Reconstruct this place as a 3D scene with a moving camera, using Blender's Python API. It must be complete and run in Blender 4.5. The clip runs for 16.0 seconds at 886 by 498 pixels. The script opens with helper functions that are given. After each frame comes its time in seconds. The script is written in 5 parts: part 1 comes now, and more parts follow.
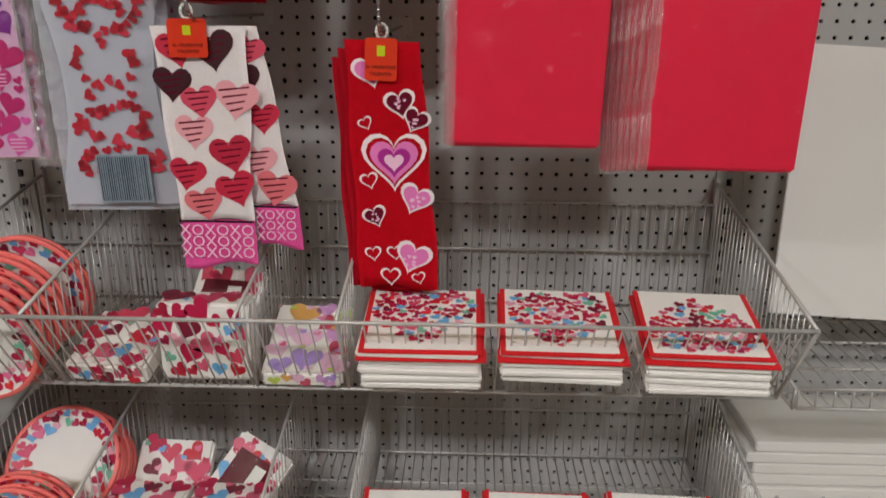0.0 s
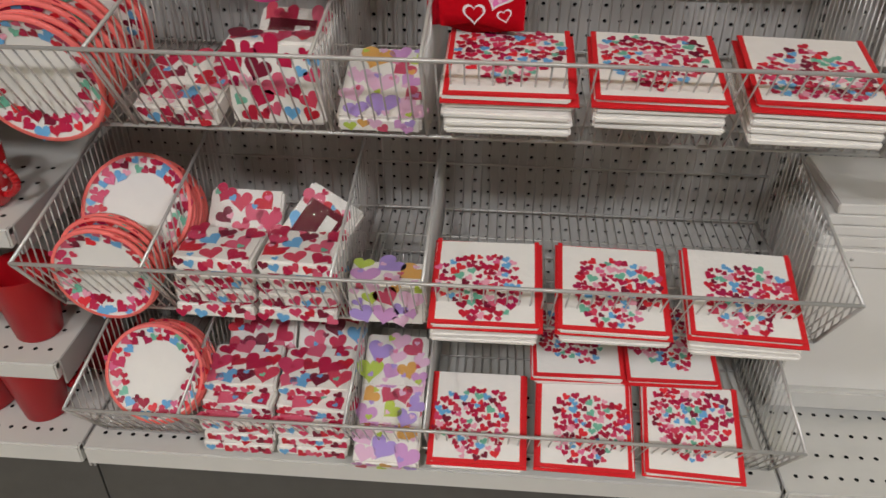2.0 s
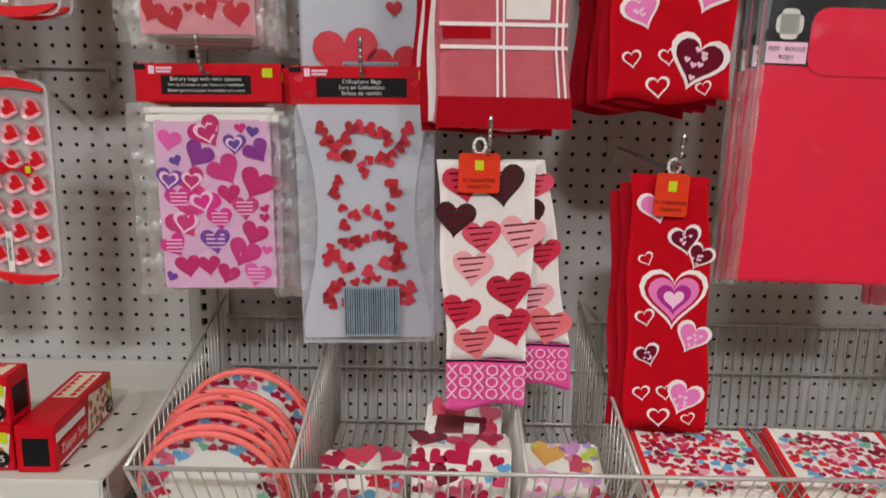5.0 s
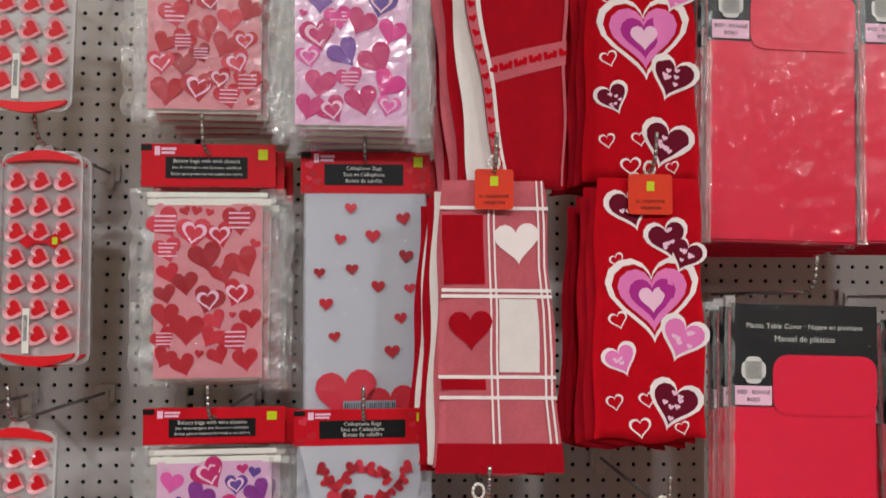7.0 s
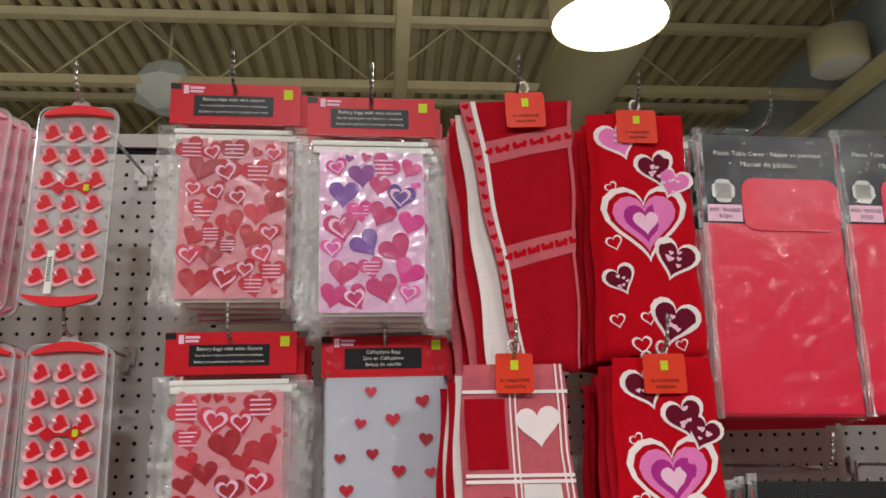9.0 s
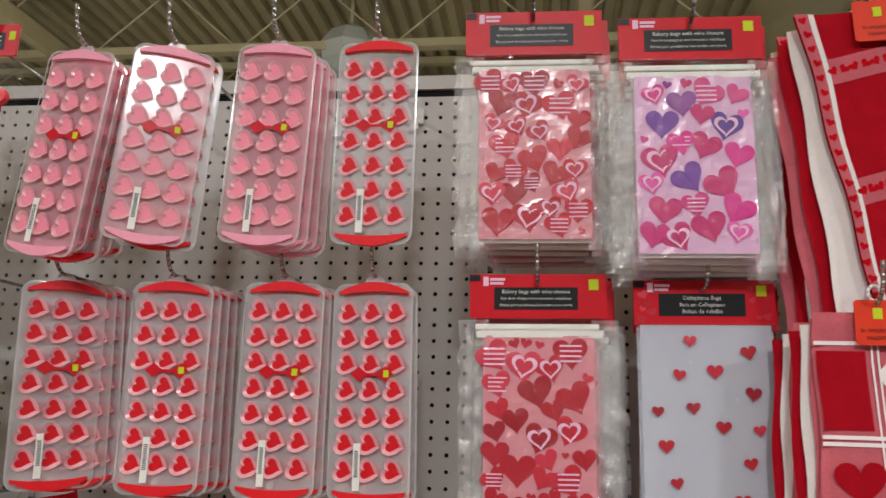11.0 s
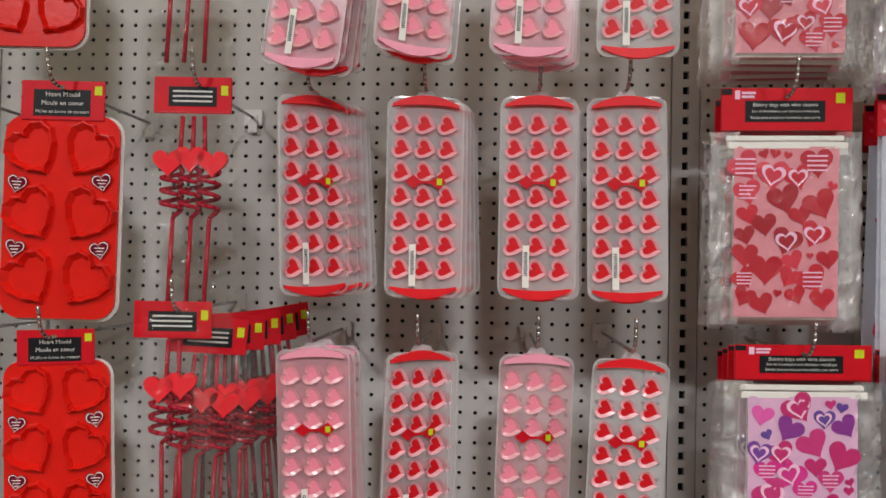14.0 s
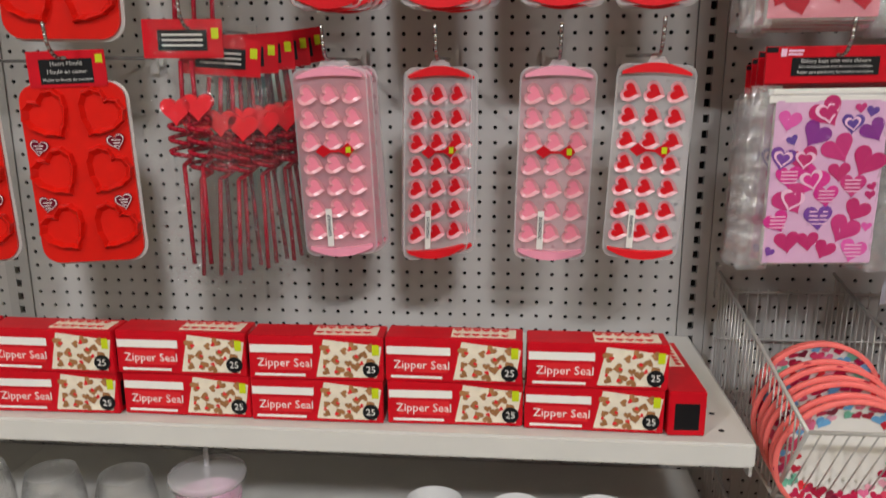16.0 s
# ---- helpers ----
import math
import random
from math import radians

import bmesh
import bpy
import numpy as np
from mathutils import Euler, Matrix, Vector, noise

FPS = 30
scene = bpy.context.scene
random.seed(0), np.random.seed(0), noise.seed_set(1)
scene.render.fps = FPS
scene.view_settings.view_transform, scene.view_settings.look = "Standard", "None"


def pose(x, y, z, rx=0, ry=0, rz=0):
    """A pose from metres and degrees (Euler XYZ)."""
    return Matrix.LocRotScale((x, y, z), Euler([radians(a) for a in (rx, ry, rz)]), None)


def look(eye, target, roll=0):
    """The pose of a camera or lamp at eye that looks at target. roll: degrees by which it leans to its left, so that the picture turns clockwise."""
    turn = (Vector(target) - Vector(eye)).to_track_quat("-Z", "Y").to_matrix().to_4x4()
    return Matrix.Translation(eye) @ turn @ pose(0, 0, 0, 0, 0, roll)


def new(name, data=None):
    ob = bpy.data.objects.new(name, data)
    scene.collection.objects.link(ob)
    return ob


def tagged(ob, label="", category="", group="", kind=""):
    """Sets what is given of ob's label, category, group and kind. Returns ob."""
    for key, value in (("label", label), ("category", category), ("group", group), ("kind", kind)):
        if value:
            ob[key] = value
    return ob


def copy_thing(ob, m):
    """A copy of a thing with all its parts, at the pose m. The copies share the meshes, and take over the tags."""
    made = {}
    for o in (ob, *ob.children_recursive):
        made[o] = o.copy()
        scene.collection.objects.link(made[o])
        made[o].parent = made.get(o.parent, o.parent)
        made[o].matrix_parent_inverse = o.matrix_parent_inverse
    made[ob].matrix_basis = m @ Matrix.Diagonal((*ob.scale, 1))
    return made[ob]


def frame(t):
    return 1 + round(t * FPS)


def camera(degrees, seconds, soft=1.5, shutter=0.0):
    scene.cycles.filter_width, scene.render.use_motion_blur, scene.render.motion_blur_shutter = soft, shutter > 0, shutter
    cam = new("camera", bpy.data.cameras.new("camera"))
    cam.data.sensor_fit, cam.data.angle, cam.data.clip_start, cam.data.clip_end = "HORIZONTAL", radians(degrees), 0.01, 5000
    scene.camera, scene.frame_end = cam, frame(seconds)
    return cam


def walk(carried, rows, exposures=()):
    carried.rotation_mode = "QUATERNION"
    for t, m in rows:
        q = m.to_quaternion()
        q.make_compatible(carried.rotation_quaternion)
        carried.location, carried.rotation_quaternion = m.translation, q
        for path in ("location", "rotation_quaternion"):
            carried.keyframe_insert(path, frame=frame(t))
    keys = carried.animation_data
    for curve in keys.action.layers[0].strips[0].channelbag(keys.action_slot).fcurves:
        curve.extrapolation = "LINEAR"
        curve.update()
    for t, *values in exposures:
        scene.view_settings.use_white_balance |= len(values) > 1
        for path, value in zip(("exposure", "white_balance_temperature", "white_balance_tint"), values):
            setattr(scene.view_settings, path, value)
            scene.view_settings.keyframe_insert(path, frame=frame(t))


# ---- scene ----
cam = camera(59.1, 16.0, shutter=0.2)
PATH = [
    (0, (0.774, -1.312, 1.328), (0.717, 0.592, 0.719), 0.4),
    (0.5, (0.776, -1.299, 1.314), (0.706, 0.528, 0.504), -0.0),
    (1, (0.756, -1.291, 1.299), (0.689, 0.462, 0.339), 0.2),
    (1.5, (0.739, -1.294, 1.273), (0.661, 0.402, 0.217), 0.3),
    (2, (0.707, -1.286, 1.267), (0.587, 0.371, 0.154), 0.4),
    (2.5, (0.635, -1.251, 1.245), (0.42, 0.405, 0.144), 0.1),
    (3, (0.537, -1.177, 1.242), (0.32, 0.498, 0.171), -0.2),
    (3.5, (0.474, -1.147, 1.276), (0.329, 0.605, 0.322), 0.8),
    (4, (0.427, -1.168, 1.326), (0.361, 0.684, 0.573), 1.1),
    (4.5, (0.396, -1.208, 1.36), (0.379, 0.709, 0.789), 0.9),
    (5, (0.39, -1.245, 1.389), (0.396, 0.709, 0.959), 1.1),
    (5.2, (0.379, -1.263, 1.398), (0.405, 0.708, 1.058), 1.3),
    (7.3, (0.319, -1.294, 1.553), (0.458, 0.687, 1.791), 0.1),
    (7.5, (0.307, -1.296, 1.557), (0.479, 0.671, 1.878), -0.1),
    (8, (0.308, -1.314, 1.576), (0.493, 0.629, 2.014), -0.8),
    (8.5, (0.297, -1.324, 1.587), (0.489, 0.604, 2.082), -1.2),
    (9, (0.286, -1.327, 1.583), (0.435, 0.603, 2.086), -0.9),
    (9.5, (0.251, -1.336, 1.579), (0.29, 0.604, 2.062), 0.2),
    (10, (0.187, -1.34, 1.568), (0.027, 0.605, 2.004), 1.7),
    (10.2, (0.182, -1.317, 1.56), (-0.095, 0.616, 1.991), 1.9),
    (12.3, (-0.202, -1.23, 1.587), (-0.363, 0.74, 1.895), 1.5),
    (12.5, (-0.234, -1.257, 1.581), (-0.385, 0.717, 1.866), 1.6),
    (13, (-0.288, -1.304, 1.535), (-0.418, 0.679, 1.76), 1.6),
    (13.5, (-0.312, -1.324, 1.513), (-0.437, 0.667, 1.651), 1.4),
    (14, (-0.314, -1.329, 1.499), (-0.447, 0.666, 1.537), 1.1),
    (14.5, (-0.315, -1.34, 1.485), (-0.462, 0.654, 1.422), 0.7),
    (15, (-0.317, -1.349, 1.464), (-0.474, 0.638, 1.302), 0.3),
    (15.5, (-0.314, -1.342, 1.442), (-0.481, 0.627, 1.138), -0.1),
    (16, (-0.318, -1.323, 1.384), (-0.484, 0.614, 0.913), -0.2),
]
walk(cam, [(t, look(eye, target, roll)) for t, eye, target, roll in PATH],
     [(0.0, -0.3), (3.0, -0.3), (5.0, 0.0), (9.0, -0.02), (12.5, 0.08), (16.0, 0.04)])

# ---- light ----
world = bpy.data.worlds.new("world")
scene.world = world
world.use_nodes = True
world.node_tree.nodes["Background"].inputs[0].default_value = (1.0, 0.96, 0.9, 1)
world.node_tree.nodes["Background"].inputs[1].default_value = 0.05
LAMPS = [(1.239, 1.59, 3.341), (4.42, 4.85, 4.90), (-1.759, 5.6, 4.703),
         (-2.2, -3.3, 3.34), (0.3, -3.5, 3.34), (2.8, -3.3, 3.34), (-4.0, 1.6, 3.34)]
LAMP_WATTS = 76.0


def lamp_light(x, y, z, watts):
    d = bpy.data.lights.new("pendant_light", "AREA")
    d.shape, d.size, d.energy, d.color = "DISK", 0.42, watts, (0.97, 0.97, 1.0)
    o = new("pendant_light", d)
    o.matrix_world = pose(x, y, z)
    # added fill above the closed drum, only to brighten the roof deck
    u = new("roof_fill_light", d.copy())
    u.data.energy = watts * 0.9
    u.matrix_world = pose(x, y, z + 0.47, 180)


for lx, ly, lz in LAMPS:
    if lz < 4:
        lamp_light(lx, ly, lz - 0.03, LAMP_WATTS)


# ---- materials ----
def lin(c):
    return tuple(((v / 12.92) if v < 0.04045 else ((v + 0.055) / 1.055) ** 2.4) for v in c)


def hexc(h):
    return lin(tuple(int(h[i:i + 2], 16) / 255 for i in (0, 2, 4)))


def mat(name, c, rough=0.5, metal=0.0, var=0.08, scale=30.0, bump=0.0, bscale=200.0, coat=0.0, sheen=0.0, trans=0.0):
    m = bpy.data.materials.new(name)
    m.use_nodes = True
    nt = m.node_tree
    b = nt.nodes["Principled BSDF"]
    b.inputs["Roughness"].default_value, b.inputs["Metallic"].default_value = rough, metal
    b.inputs["Coat Weight"].default_value, b.inputs["Sheen Weight"].default_value = coat, sheen
    b.inputs["Transmission Weight"].default_value = trans
    b.inputs["Specular IOR Level"].default_value = 0.12 if rough > 0.75 else 0.28
    co = nt.nodes.new("ShaderNodeTexCoord")
    n1, n2 = nt.nodes.new("ShaderNodeTexNoise"), nt.nodes.new("ShaderNodeTexNoise")
    n1.inputs["Scale"].default_value, n2.inputs["Scale"].default_value = scale, scale / 9
    n1.inputs["Detail"].default_value = 4
    add = nt.nodes.new("ShaderNodeMath")
    add.operation = "ADD"
    rm = nt.nodes.new("ShaderNodeMapRange")
    rm.inputs[1].default_value, rm.inputs[2].default_value = 0.6, 1.4
    rm.inputs[3].default_value, rm.inputs[4].default_value = 1 - var, 1 + var
    mix = nt.nodes.new("ShaderNodeMix")
    mix.data_type, mix.blend_type = "RGBA", "MULTIPLY"
    mix.inputs[0].default_value = 1.0
    mix.inputs[6].default_value = (*c, 1)
    for n in (n1, n2):
        nt.links.new(co.outputs["Object"], n.inputs["Vector"])
    nt.links.new(n1.outputs["Fac"], add.inputs[0])
    nt.links.new(n2.outputs["Fac"], add.inputs[1])
    nt.links.new(add.outputs[0], rm.inputs[0])
    nt.links.new(rm.outputs[0], mix.inputs[7])
    nt.links.new(mix.outputs[2], b.inputs["Base Color"])
    if bump:
        n3, bp = nt.nodes.new("ShaderNodeTexNoise"), nt.nodes.new("ShaderNodeBump")
        n3.inputs["Scale"].default_value, bp.inputs["Strength"].default_value = bscale, bump
        n3.inputs["Detail"].default_value = 3
        bp.inputs["Distance"].default_value = 0.003
        nt.links.new(co.outputs["Object"], n3.inputs["Vector"])
        nt.links.new(n3.outputs["Fac"], bp.inputs["Height"])
        nt.links.new(bp.outputs[0], b.inputs["Normal"])
    return m


def film(name, c, clear, rough=0.08, bump=0.3, bscale=60.0, gloss=0.5):
    """Thin see-through plastic: mostly clear, a little milky, with a glossy skin."""
    m = bpy.data.materials.new(name)
    m.use_nodes = True
    nt = m.node_tree
    b, out = nt.nodes["Principled BSDF"], nt.nodes["Material Output"]
    b.inputs["Base Color"].default_value = (*c, 1)
    b.inputs["Roughness"].default_value = 0.3
    tr, mx = nt.nodes.new("ShaderNodeBsdfTransparent"), nt.nodes.new("ShaderNodeMixShader")
    gl, mx2 = nt.nodes.new("ShaderNodeBsdfGlossy"), nt.nodes.new("ShaderNodeMixShader")
    fr, mu, pw = nt.nodes.new("ShaderNodeLayerWeight"), nt.nodes.new("ShaderNodeMath"), nt.nodes.new("ShaderNodeMath")
    gl.inputs["Roughness"].default_value = rough
    fr.inputs[0].default_value = 0.5
    pw.operation, pw.inputs[1].default_value = "POWER", 3.0
    mu.operation, mu.inputs[1].default_value, mu.inputs[2].default_value = "MULTIPLY_ADD", gloss * 0.8, gloss * 0.06
    if bump:
        co, n, bp = nt.nodes.new("ShaderNodeTexCoord"), nt.nodes.new("ShaderNodeTexNoise"), nt.nodes.new("ShaderNodeBump")
        n.inputs["Scale"].default_value, n.inputs["Detail"].default_value, n.inputs["Distortion"].default_value = bscale, 3, 1.0
        bp.inputs["Strength"].default_value, bp.inputs["Distance"].default_value = bump, 0.002
        nt.links.new(co.outputs["Object"], n.inputs["Vector"])
        nt.links.new(n.outputs["Fac"], bp.inputs["Height"])
        nt.links.new(bp.outputs[0], gl.inputs["Normal"])
    mx.inputs[0].default_value = 1 - clear
    nt.links.new(tr.outputs[0], mx.inputs[1])
    nt.links.new(b.outputs[0], mx.inputs[2])
    nt.links.new(fr.outputs["Facing"], pw.inputs[0])
    nt.links.new(pw.outputs[0], mu.inputs[0])
    nt.links.new(mu.outputs[0], mx2.inputs[0])
    nt.links.new(mx.outputs[0], mx2.inputs[1])
    nt.links.new(gl.outputs[0], mx2.inputs[2])
    nt.links.new(mx2.outputs[0], out.inputs["Surface"])
    return m


def print_mat(name, cols, rough=0.45):
    """Printed ink: each printed island takes one colour of the set."""
    m = bpy.data.materials.new(name)
    m.use_nodes = True
    nt = m.node_tree
    b = nt.nodes["Principled BSDF"]
    b.inputs["Roughness"].default_value = rough
    g, r = nt.nodes.new("ShaderNodeNewGeometry"), nt.nodes.new("ShaderNodeValToRGB")
    r.color_ramp.interpolation = "CONSTANT"
    el = r.color_ramp.elements
    while len(el) < len(cols):
        el.new(0.5)
    for i, c in enumerate(cols):
        el[i].position, el[i].color = i / len(cols), (*hexc(c), 1)
    nt.links.new(g.outputs["Random Per Island"], r.inputs[0])
    nt.links.new(r.outputs[0], b.inputs["Base Color"])
    return m


def glow(name, c, s):
    m = bpy.data.materials.new(name)
    m.use_nodes = True
    b = m.node_tree.nodes["Principled BSDF"]
    b.inputs["Emission Color"].default_value, b.inputs["Emission Strength"].default_value = (*c, 1), s
    return m


M = {}
M["peg"] = mat("pegboard_paint", hexc("b9b7b4"), 0.45, 0.0, 0.05, 14, 0.05, 900)
# near-black colour that stands in for the shade inside holes and slots
M["hole_shade"] = mat("hole_shade_fill", (0.012, 0.012, 0.012), 0.8)
M["upright"] = mat("upright_paint", hexc("aeaca9"), 0.4, 0.1, 0.05, 20)
M["shelf"] = mat("shelf_enamel", hexc("d3d1cc"), 0.35, 0.0, 0.05, 12, 0.03, 700)
M["kick"] = mat("kick_plate", hexc("54524f"), 0.5, 0.0, 0.15, 20)
M["wire"] = mat("wire_coating", hexc("c4c2be"), 0.32, 0.35, 0.08, 60)
M["hook"] = mat("hook_steel", (0.42, 0.41, 0.40), 0.25, 0.9, 0.1, 80)
M["hook_dark"] = mat("hook_steel_dark", (0.16, 0.155, 0.15), 0.35, 0.8, 0.1, 80)
M["white"] = mat("white_paper", hexc("efece6"), 0.6, 0, 0.03, 40)
M["board"] = mat("white_board", hexc("e6e3de"), 0.55, 0, 0.03, 8)
M["napkin"] = mat("napkin_paper", hexc("f3efe9"), 0.7, 0, 0.03, 60, 0.25, 120)
M["edge_red"] = mat("red_edge", hexc("e0282f"), 0.5, 0, 0.08, 60)
M["red"] = mat("red_card", hexc("cc0c20"), 0.4, 0, 0.12, 40)
M["red_rim"] = mat("coral_rim", hexc("fb7a74"), 0.35, 0, 0.06, 50)
M["black"] = mat("black_print", hexc("17171a"), 0.4, 0, 0.1, 40)
M["grey_ink"] = mat("pale_ink", hexc("d9d6d2"), 0.5)
M["yellow"] = mat("price_ink", hexc("c9d61e"), 0.5, 0, 0.05)
M["barcode"] = mat("barcode_ink", hexc("243347"), 0.5, 0, 0.1)
M["silver"] = mat("hologram_foil", hexc("aebfcc"), 0.25, 0.4, 0.2, 90)
M["orange"] = mat("orange_red_tag", hexc("e23a1c"), 0.4, 0, 0.08, 60)
M["cloth_red"] = mat("red_cotton", hexc("c4051a"), 0.85, 0, 0.12, 300, 0.4, 1400)
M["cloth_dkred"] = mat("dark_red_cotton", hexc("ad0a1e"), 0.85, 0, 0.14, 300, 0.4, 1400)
M["cloth_white"] = mat("white_cotton", hexc("f1e7e6"), 0.85, 0, 0.05, 300, 0.4, 1400)
M["cloth_pink"] = mat("pink_cotton", hexc("f05aa4"), 0.85, 0, 0.08, 300, 0.4, 1400)
M["cloth_rose"] = mat("rose_check_cotton", hexc("cc6570"), 0.85, 0, 0.12, 300, 0.4, 1400)
M["cover"] = mat("red_vinyl", hexc("ea1540"), 0.38, 0, 0.05, 25, 0.15, 60)
M["film"] = film("clear_film", (0.9, 0.9, 0.92), 0.99, 0.09, 1.0, 90, 0.4)
M["cello"] = film("cellophane", (0.86, 0.89, 1.0), 0.55, 0.08, 0.6, 40, 0.8)
M["crinkle"] = film("crinkled_film", (0.95, 0.95, 0.97), 0.88, 0.14, 1.0, 150, 2.2)
M["pink_film"] = film("pink_printed_film", hexc("ea98a4"), 0.10, 0.12, 0.7, 35, 0.4)
M["lilac_film"] = film("lilac_printed_film", hexc("f2bfe4"), 0.10, 0.12, 0.7, 35, 0.7)
M["tray_clear"] = film("tray_plastic", (0.88, 0.85, 0.87), 0.66, 0.12, 0.1, 30, 0.8)
M["tray_pink"] = film("tray_pink_plastic", hexc("f6c0cb"), 0.55, 0.15, 0.1, 30, 0.8)
M["cup_red"] = mat("red_silicone", hexc("d3101f"), 0.45, 0, 0.08, 80)
M["cup_pink"] = mat("pink_silicone", hexc("f78fa6"), 0.45, 0, 0.06, 80)
M["cup_wall"] = film("cup_wall", hexc("f3a9b4"), 0.12, 0.2, 0.1, 40)
M["cap_red"] = mat("red_end_cap", hexc("e8202a"), 0.4, 0, 0.06, 60)
M["cap_pink"] = mat("pink_end_cap", hexc("f9a3bb"), 0.4, 0, 0.06, 60)
M["silicone"] = mat("mould_silicone", hexc("dc1a10"), 0.3, 0, 0.1, 30, 0.1, 60, 0.2)
M["straw"] = mat("straw_plastic", hexc("a80f2a"), 0.25, 0, 0.1, 60)
M["straw_heart"] = mat("straw_heart_plastic", hexc("ef2533"), 0.3, 0, 0.05, 60)
M["mug_red"] = mat("mug_glaze", hexc("c01a22"), 0.15, 0, 0.06, 20, 0, 200, 0.5)
M["mug_in"] = mat("mug_inside", hexc("dcdbd8"), 0.2, 0, 0.04, 20)
M["cup_plastic"] = mat("red_plastic", hexc("b30f1c"), 0.3, 0, 0.08, 20)
M["brown"] = mat("biscuit_print", hexc("a5744a"), 0.5, 0, 0.4, 120)
M["cream"] = mat("cream_print", hexc("eadfca"), 0.5, 0, 0.15, 60)
M["glass"] = film("thin_glass", (0.9, 0.9, 0.9), 0.97, 0.03, 0.0, 10, 1.0)
M["deck"] = mat("deck_paint", hexc("b5aa86"), 0.6, 0, 0.1, 3)
M["truss"] = mat("truss_paint", hexc("c4b995"), 0.55, 0, 0.1, 5)
M["duct"] = mat("duct_paint", hexc("c9c0a0"), 0.5, 0, 0.06, 3)
M["wall_blue"] = mat("store_wall", hexc("a9b2b8"), 0.8, 0, 0.04, 2)
M["tile"] = mat("floor_tile", hexc("cfc6b4"), 0.3, 0, 0.08, 15)
M["shade"] = mat("lamp_shade", hexc("d8cfae"), 0.5, 0, 0.04, 10)
M["refractor"] = film("refractor_glass", (0.85, 0.92, 0.92), 0.4, 0.2, 0.3, 20)
M["glow"] = glow("lamp_lens", (1.0, 0.95, 0.87), 9.0)
M["multi"] = print_mat("heart_print", ["d0213a", "c2184a", "a81238", "e0607e", "e8303c", "b01550", "6fb0e0", "e8709a", "d11f36", "7e1535", "d94560", "c2203f", "78bfa4", "f0a8bc", "d8406a", "b8204a"])
M["candy"] = print_mat("candy_print", ["ecc0dc", "b59be0", "e78ab0", "c3d85a", "d9a0d8", "d0506e", "b59be0", "e8b060"])
M["redprint"] = print_mat("red_heart_print", ["bb0f28", "cc1c34", "a80d24", "d63048", "c4142c"])
M["lilacprint"] = print_mat("lilac_heart_print", ["c81f6e", "7a3fa0", "e02a92", "8a2a90", "d1307f", "e85ab0", "64409a"])
M["leopard"] = print_mat("towel_heart_print", ["cf2644", "3c0c18", "e8747c", "c01c3c", "f0a4ac", "6a1024", "dc4a62"])
M["pink_ink"] = mat("pink_ink", hexc("ec7fc0"), 0.8)
M["magenta_ink"] = mat("magenta_ink", hexc("b3308f"), 0.8)
M["white_ink"] = mat("white_ink", hexc("f7e9ea"), 0.8)
M["pale_pink"] = mat("pale_pink_ink", hexc("f6c6df"), 0.8)
M["dot_ink"] = mat("dark_dots_ink", hexc("6a1028"), 0.8)


# ---- mesh helpers ----
def obj_from(name, verts, faces, material, parent=None, label="", smooth=False):
    me = bpy.data.meshes.new(name)
    me.from_pydata(verts, [], faces)
    me.update()
    if smooth:
        me.shade_smooth()
    me.materials.append(material)
    o = new(name, me)
    if parent:
        o.parent = parent
    if label:
        o["label"] = label
    return o


def part(name, bm, material, parent, label="", smooth=False):
    me = bpy.data.meshes.new(name)
    bm.normal_update()
    bm.to_mesh(me)
    bm.free()
    if smooth:
        me.shade_smooth()
    me.materials.append(material)
    o = new(name, me)
    o.parent = parent
    if label:
        o["label"] = label
    return o


def thing(name, m, label, category, group="", kind=""):
    o = new(name)
    o.empty_display_size = 0.02
    o.matrix_basis = m
    return tagged(o, label, category, group, kind)


def boxbm(x0, x1, y0, y1, z0, z1, bevel=0.0, bm=None):
    bm = bm or bmesh.new()
    r = bmesh.ops.create_cube(bm, size=1)
    bmesh.ops.scale(bm, vec=(x1 - x0, y1 - y0, z1 - z0), verts=r["verts"])
    bmesh.ops.translate(bm, vec=((x0 + x1) / 2, (y0 + y1) / 2, (z0 + z1) / 2), verts=r["verts"])
    if bevel:
        bmesh.ops.bevel(bm, geom=list({e for v in r["verts"] for e in v.link_edges}), offset=bevel, segments=2, affect="EDGES")
    return bm


class Wires:
    """Straight wires with a many-sided section, gathered in one mesh."""

    def __init__(self, sides=6):
        self.v, self.f, self.n = [], [], sides

    def rod(self, a, b, r):
        a, b = Vector(a), Vector(b)
        d = (b - a).normalized()
        u = d.orthogonal().normalized()
        w = d.cross(u)
        k = len(self.v)
        for p in (a, b):
            for i in range(self.n):
                t = 2 * math.pi * i / self.n
                self.v.append(p + r * (math.cos(t) * u + math.sin(t) * w))
        for i in range(self.n):
            j = (i + 1) % self.n
            self.f.append((k + i, k + j, k + self.n + j, k + self.n + i))
        self.f.append(tuple(range(k + self.n - 1, k - 1, -1)))
        self.f.append(tuple(range(k + self.n, k + 2 * self.n)))

    def path(self, pts, r):
        for a, b in zip(pts, pts[1:]):
            self.rod(a, b, r)

    def done(self, name, material, parent, label=""):
        return obj_from(name, self.v, self.f, material, parent, label, True)


def heart(n=18):
    pts = []
    for i in range(n):
        t = 2 * math.pi * (i + 0.5) / n
        x = 16 * math.sin(t) ** 3
        y = 13 * math.cos(t) - 5 * math.cos(2 * t) - 2 * math.cos(3 * t) - math.cos(4 * t)
        pts.append((x / 33, (y + 2.5) / 33))
    return pts


HEART = heart(26)


def flat(x, z):
    return 0.0


